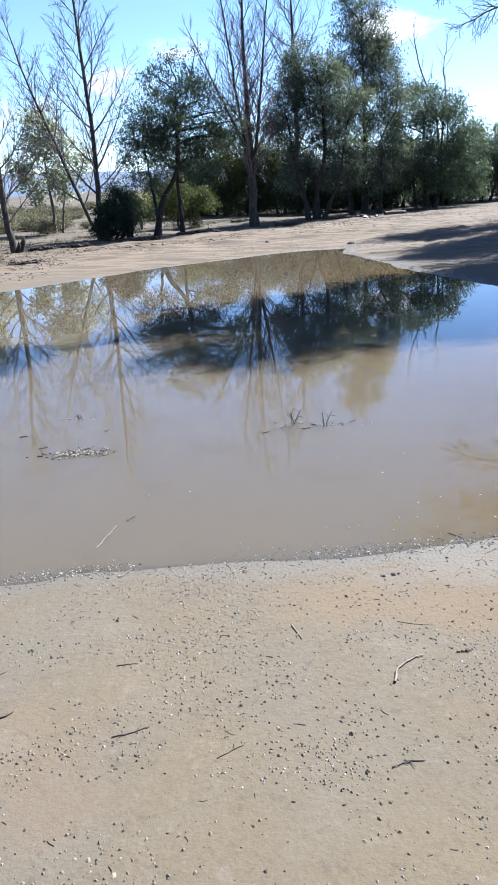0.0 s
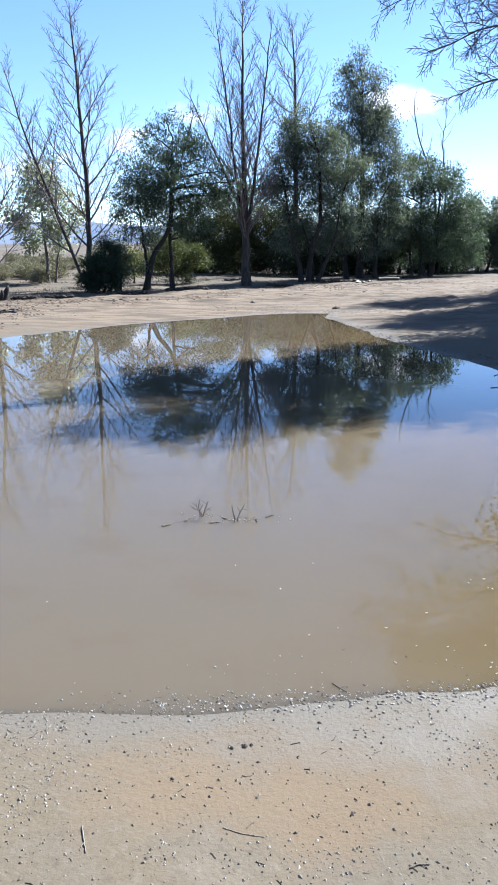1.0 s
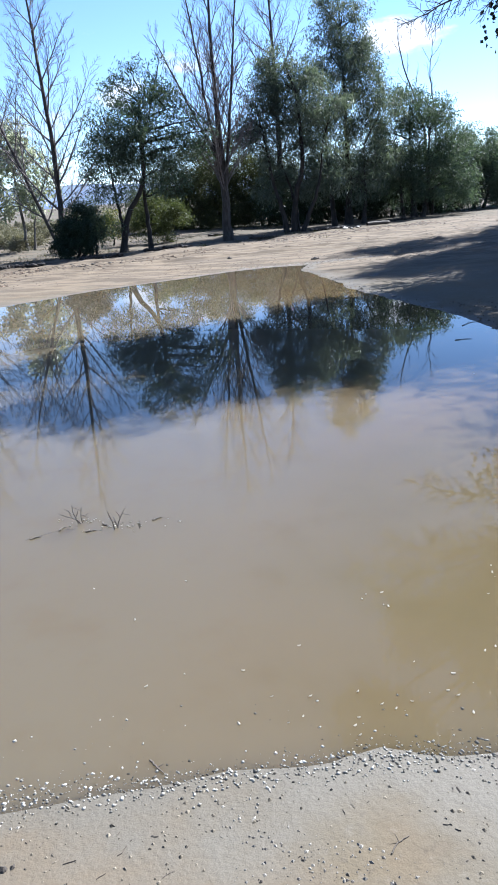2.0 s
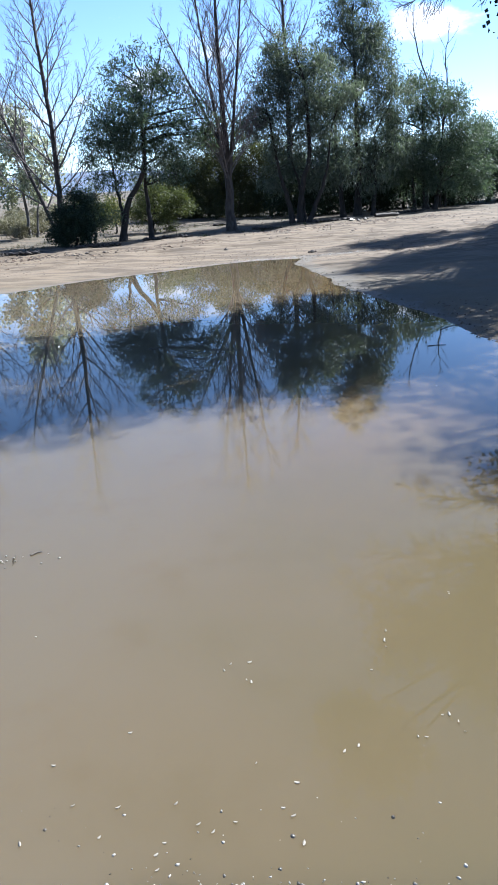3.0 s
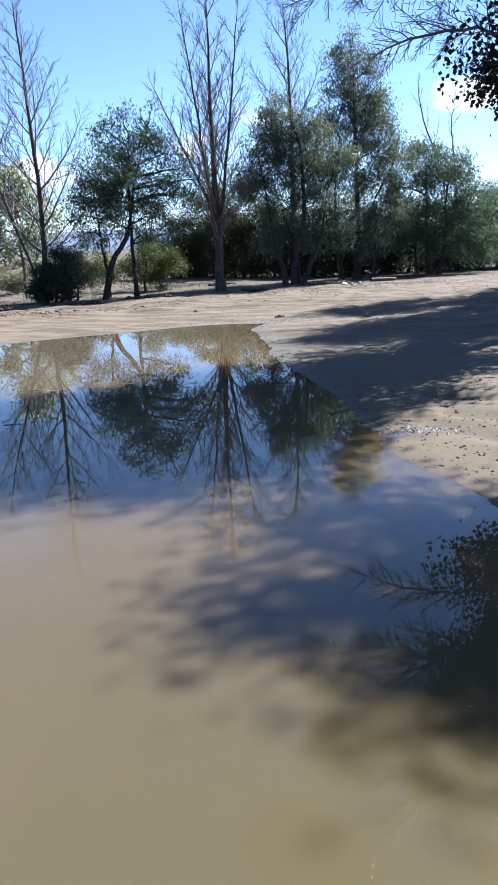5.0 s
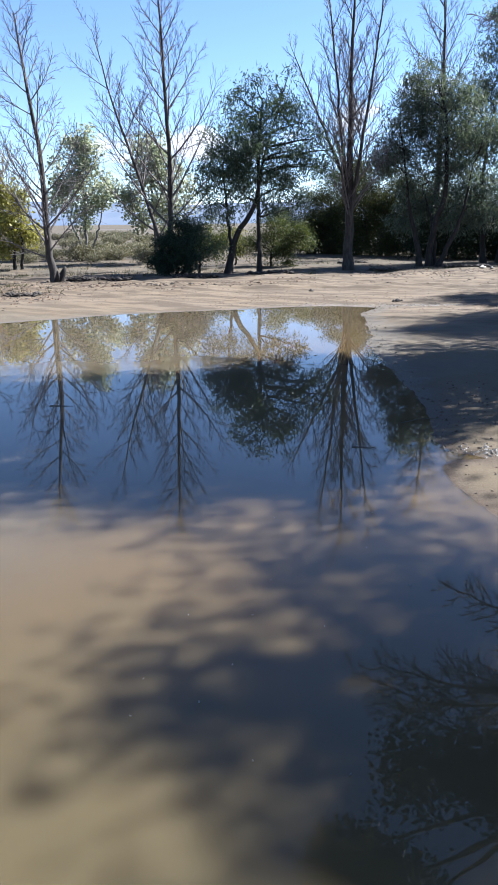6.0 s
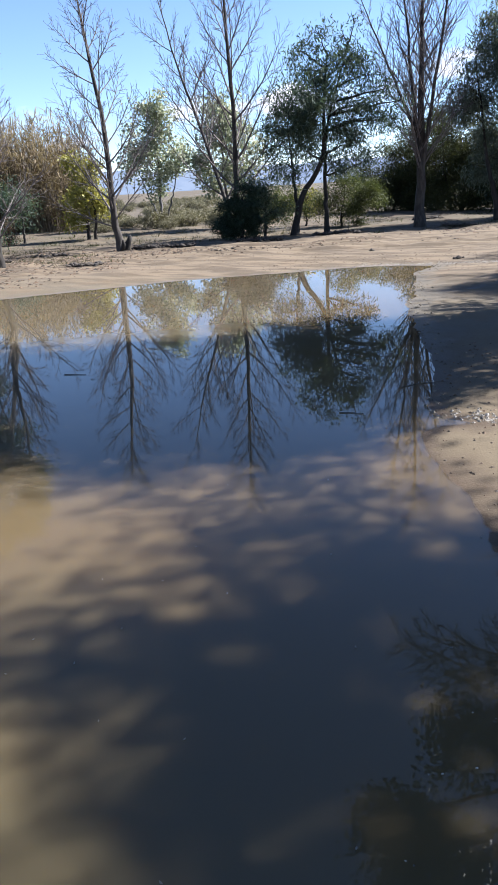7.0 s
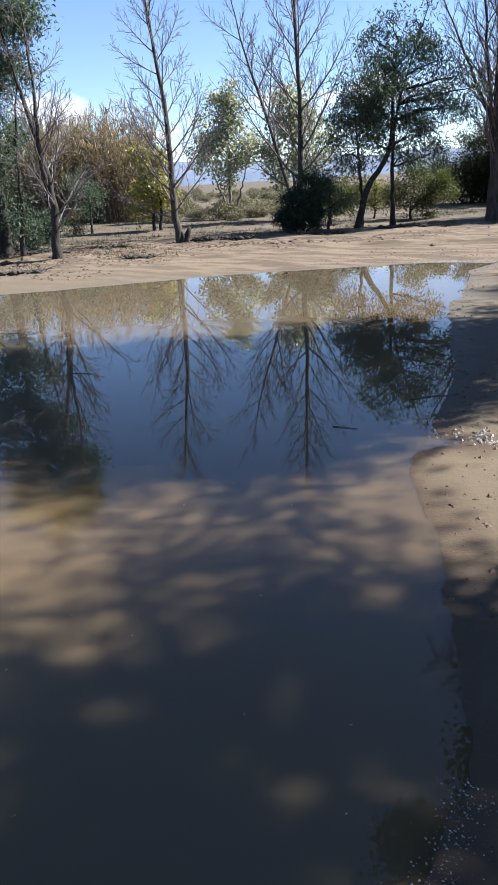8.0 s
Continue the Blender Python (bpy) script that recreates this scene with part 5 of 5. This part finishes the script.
def draw_bank(g):
    r = np.random.RandomState(407)
    for _ in range(7000):
        if r.uniform() < 0.3:
            x, y = r.uniform(3.4, 6.5), r.uniform(5.0, 9.5)
        elif r.uniform() < 0.6:
            x = r.uniform(-9, 9)
            y = r.uniform(15.5, 19.5) + 0.35 * x
        else:
            x, y = r.uniform(-1, 6), r.uniform(14.8, 17.2)
        if shore_d(x, y) < 0.04:
            continue
        lump(g, r, (x, y, gz(x, y)), 0.004 + 0.016 * r.uniform() ** 2, 0.6, 0)


def draw_far_edge(g):
    """Crumbled clots of mud along the far waterline."""
    r = np.random.RandomState(413)
    line = SHORE[22:36]
    for (ax, ay), (bx, by) in zip(line[:-1], line[1:]):
        size = math.hypot(bx - ax, by - ay)
        for _ in range(int(size * 70)):
            f, off = r.uniform(), abs(r.normal(0, 0.13)) - 0.03
            x, y = ax + f * (bx - ax) + (by - ay) / size * off, ay + f * (by - ay) - (bx - ax) / size * off
            z = gz(x, y)
            if z > -0.012 and vnoise(np.array([x]), np.array([y]), 0.8, 414)[0] > r.uniform(-0.7, 0.7):
                lump(g, r, (x, y, max(z, 0)), 0.006 + 0.02 * r.uniform() ** 2, 0.6, 0)


scatter_stuff("edge_clots", "crumbled clots of mud along the far waterline", "clots", CRUMB, draw_far_edge)
scatter_stuff("bank_crumbs", "dark lumps and leaf bits on the bank", "crumbs", LITTER, draw_bank)


def draw_bank_gravel(g):
    r = np.random.RandomState(408)
    for _ in range(900):
        f = r.uniform()
        if f < 0.16:
            x, y = r.normal(3.95, 0.16), r.normal(7.3, 0.06)
        else:
            x, y = r.uniform(0.6, 3.6), 0
            y = 15.55 + 0.12 * (x - 1) + abs(r.normal(0, 0.15))
        z = gz(x, y)
        if z > -0.01:
            lump(g, r, (x, y, z), r.uniform(0.006, 0.018), 0.6, 0)


scatter_stuff("bank_gravel", "pale gravel at the water's edge", "gravel", GRAVEL, draw_bank_gravel)


# ---- things standing or floating in the puddle ----
def sprig(x, y, height, seed, label):
    r = np.random.RandomState(seed)
    ob = thing("water_sprig", x, y, -0.01, label, "sprig", "sprigs in the puddle")
    g = Geo()
    for _ in range(r.randint(3, 6)):
        d = unit(np.append(r.normal(0, 0.35, 2), 1))
        p = wander(r, (r.normal(0, 0.012), r.normal(0, 0.012), -0.02), d, height * r.uniform(0.6, 1.1), 5, 0.12, 0)
        tube(g, p, np.linspace(0.003, 0.0014, 6), 4)
        for k in (2, 3, 4):
            tube(g, wander(r, p[k], unit(d + r.normal(0, 0.7, 3)), height * 0.25, 3, 0.2, 0), np.linspace(0.0018, 0.001, 4), 3)
    part("stalk_tuft", g, STICK, ob)
    bits = Geo()
    for _ in range(16):
        lump(bits, r, (r.normal(0, 0.08), r.normal(0, 0.025), 0.012), r.uniform(0.004, 0.009), 0.6, 0)
    part("caught_bits", bits, FLOAT, ob, "pale bits caught round the stalks")
    return ob


sprig(0.24, 3.5, 0.21, 501, "thin dead sprig standing in the puddle")
sprig(0.43, 3.4, 0.15, 502, "dark dead stub standing in the puddle")
sprig(0.54, 3.42, 0.05, 503, "short dark stub standing in the puddle")
sprig(-2.2, 3.55, 0.07, 504, "short dark stub standing in the puddle")
sprig(-1.25, 3.85, 0.07, 505, "short dark stub standing in the puddle")
stick(0.12, 3.38, 0.26, 25, 0.0024, 506, "dark twig lying half under water", STICK, 0.1, False, -0.003)
stick(0.45, 7.7, 0.2, 12, 0.0036, 507, "dark twig floating on the puddle", STICK, 0.1, False, 0.0)
stick(3.35, 8.0, 0.35, 40, 0.0036, 508, "dark branched twig lying in the shallow water", STICK, 0.2, True, 0.0)
stick(3.05, 7.2, 0.16, 5, 0.0036, 509, "dark twig floating on the puddle", STICK, 0.1, False, 0.0)


def raft(x, y, seed):
    """A small raft of floating plant bits."""
    r = np.random.RandomState(seed)
    ob = thing("floating_raft", x, y, 0.0, "small raft of pale floating plant bits and twigs", "debris")
    a, b2 = Geo(), Geo()
    for _ in range(150):
        lump(a, r, (r.uniform(-0.17, 0.17), r.normal(0, 0.035), 0.004), r.uniform(0.005, 0.011), 0.7, 0)
    mud = Geo()
    for _ in range(60):
        lump(mud, r, (r.normal(0, 0.14), r.normal(0, 0.03), 0.002), r.uniform(0.006, 0.014), 0.5, 0)
    part("mud_clots", mud, CLOD, ob)
    for _ in range(14):
        p = wander(r, (r.normal(0, 0.11), r.normal(0, 0.04), 0.004), np.append(r.normal(0, 1, 2), 0.1), r.uniform(0.03, 0.09), 3, 0.2, 0)
        tube(b2, p, np.linspace(0.003, 0.0015, 4), 4)
    part("pale_bits", a, FLOAT, ob)
    part("twig_tangle", b2, STICK, ob)
    return ob


raft(-1.08, 3.12, 511)
for k, (x, y, turn) in enumerate(((0.05, 3.33, 30), (0.16, 3.42, 70), (0.31, 3.37, 10), (0.36, 3.45, 120), (0.62, 3.47, 40), (-1.35, 3.25, 20), (-1.0, 3.55, 80), (-1.55, 3.5, 10), (-0.62, 2.15, 60))):
    stick(x, y, 0.05, turn, 0.006, 550 + k, "dark sodden bit of twig floating on the puddle", STICK, 0.3, False, -0.002)


def floating_leaf(x, y, size, turn, seed):
    """A curled pale leaf scrap lying on the water."""
    r = np.random.RandomState(seed)
    g = Geo()
    f = np.linspace(-1, 1, 5)
    rim = np.array([(u * size, s * size * 0.5 * (1 - 0.75 * u * u), 0.002 + 0.35 * size * u * u + (0.0015 if s > 0 else 0.0)) for u in f for s in (-1, 1)])
    quads = [[2 * k, 2 * k + 2, 2 * k + 3, 2 * k + 1] for k in range(4)]
    low = rim - np.array([0, 0, 0.0012])
    g.add(np.vstack([rim, low]), quads + [[10 + q for q in quad[::-1]] for quad in quads] + [[2 * k, 10 + 2 * k, 12 + 2 * k, 2 * k + 2] for k in range(4)] + [[2 * k + 1, 2 * k + 3, 13 + 2 * k, 11 + 2 * k] for k in range(4)])
    ob = new("floating_leaf", g.mesh("floating_leaf", FLOAT))
    ob.location, ob.rotation_euler = (x, y, 0.0), (0, 0, radians(turn))
    return tagged(ob, "pale leaf scrap floating on muddy water", "leaf", "floating leaf scraps")


rng = np.random.RandomState(520)
SCRAPS = [(2.05, 2.78), (2.05, 2.74), (2.21, 2.38), (2.19, 2.41), (2.22, 2.34), (2.39, 2.3), (2.32, 3.07), (2.48, 2.66), (2.51, 2.6), (2.53, 2.55), (2.45, 2.51), (2.4, 2.44), (2.57, 2.51), (2.52, 2.42), (3.22, 2.7), (3.08, 2.47), (3.05, 2.28), (1.99, 2.62), (1.52, 2.63), (1.6, 2.67), (2.06, 2.83), (2.11, 2.32), (1.88, 2.27), (1.92, 2.29), (1.61, 2.57), (1.64, 2.23), (1.75, 2.16)]
for k, (x, y) in enumerate(SCRAPS):
    floating_leaf(x, y, rng.uniform(0.004, 0.008), rng.uniform(0, 360), 521 + k)
    if k % 3 == 0:
        floating_leaf(x + rng.normal(0, 0.03), y + rng.normal(0, 0.03), rng.uniform(0.004, 0.007), rng.uniform(0, 360), 621 + k)
for k in range(14):
    floating_leaf(1.5 + rng.normal(0, 0.15), 2.02 + rng.normal(0, 0.06), rng.uniform(0.004, 0.008), rng.uniform(0, 360), 661 + k)
for k in range(22):
    floating_leaf(rng.uniform(2.7, 4.25), rng.uniform(3.4, 6.2), rng.uniform(0.003, 0.006), rng.uniform(0, 360), 680 + k)
for k in range(10):
    floating_leaf(rng.uniform(-0.8, 1.4), rng.uniform(2.0, 3.0), rng.uniform(0.004, 0.008), rng.uniform(0, 360), 700 + k)

# sawn stump against the large cottonwood
st = thing("tree_stump", 6.8, 12.72, gz(6.8, 12.72) - 0.03, "pale weathered tree stump beside a cottonwood trunk", "stump")
g = Geo()
r = np.random.RandomState(540)
stem_tube(g, r, [(0, 0, 0), (0, 0, 0.25), (0.01, 0, 0.5), (0.02, 0, 0.56)], 0.2, 0.13, 11, 8, 1.15, 0.012)
part("trunk", g, BARK_GREY, st)

# pale log and stones at the foot of the green trees
lg = thing("fallen_log", 4.85, 25.35, gz(4.85, 25.35) - 0.02, "grey-brown fallen log at the foot of green trees", "log")
g = Geo()
stem_tube(g, np.random.RandomState(541), [(-0.38, -0.18, 0.06), (0, 0, 0.07), (0.38, 0.19, 0.06)], 0.02, 0.05, 9, 8, 1.0, 0.006)
part("bole", g, STICK, lg)
for k, (x, y, size) in enumerate(((3.6, 23.9, 0.09), (3.85, 24.3, 0.07), (4.1, 24.7, 0.08), (4.2, 24.9, 0.06))):
    g = Geo()
    lump(g, np.random.RandomState(545 + k), (0, 0, size * 0.4), size, 0.7)
    ob = new("stone", g.mesh("stone", GRAVEL, False))
    ob.location = (x, y, gz(x, y))
    tagged(ob, "pale rough stone under the green trees", "stone", "stones under the trees")
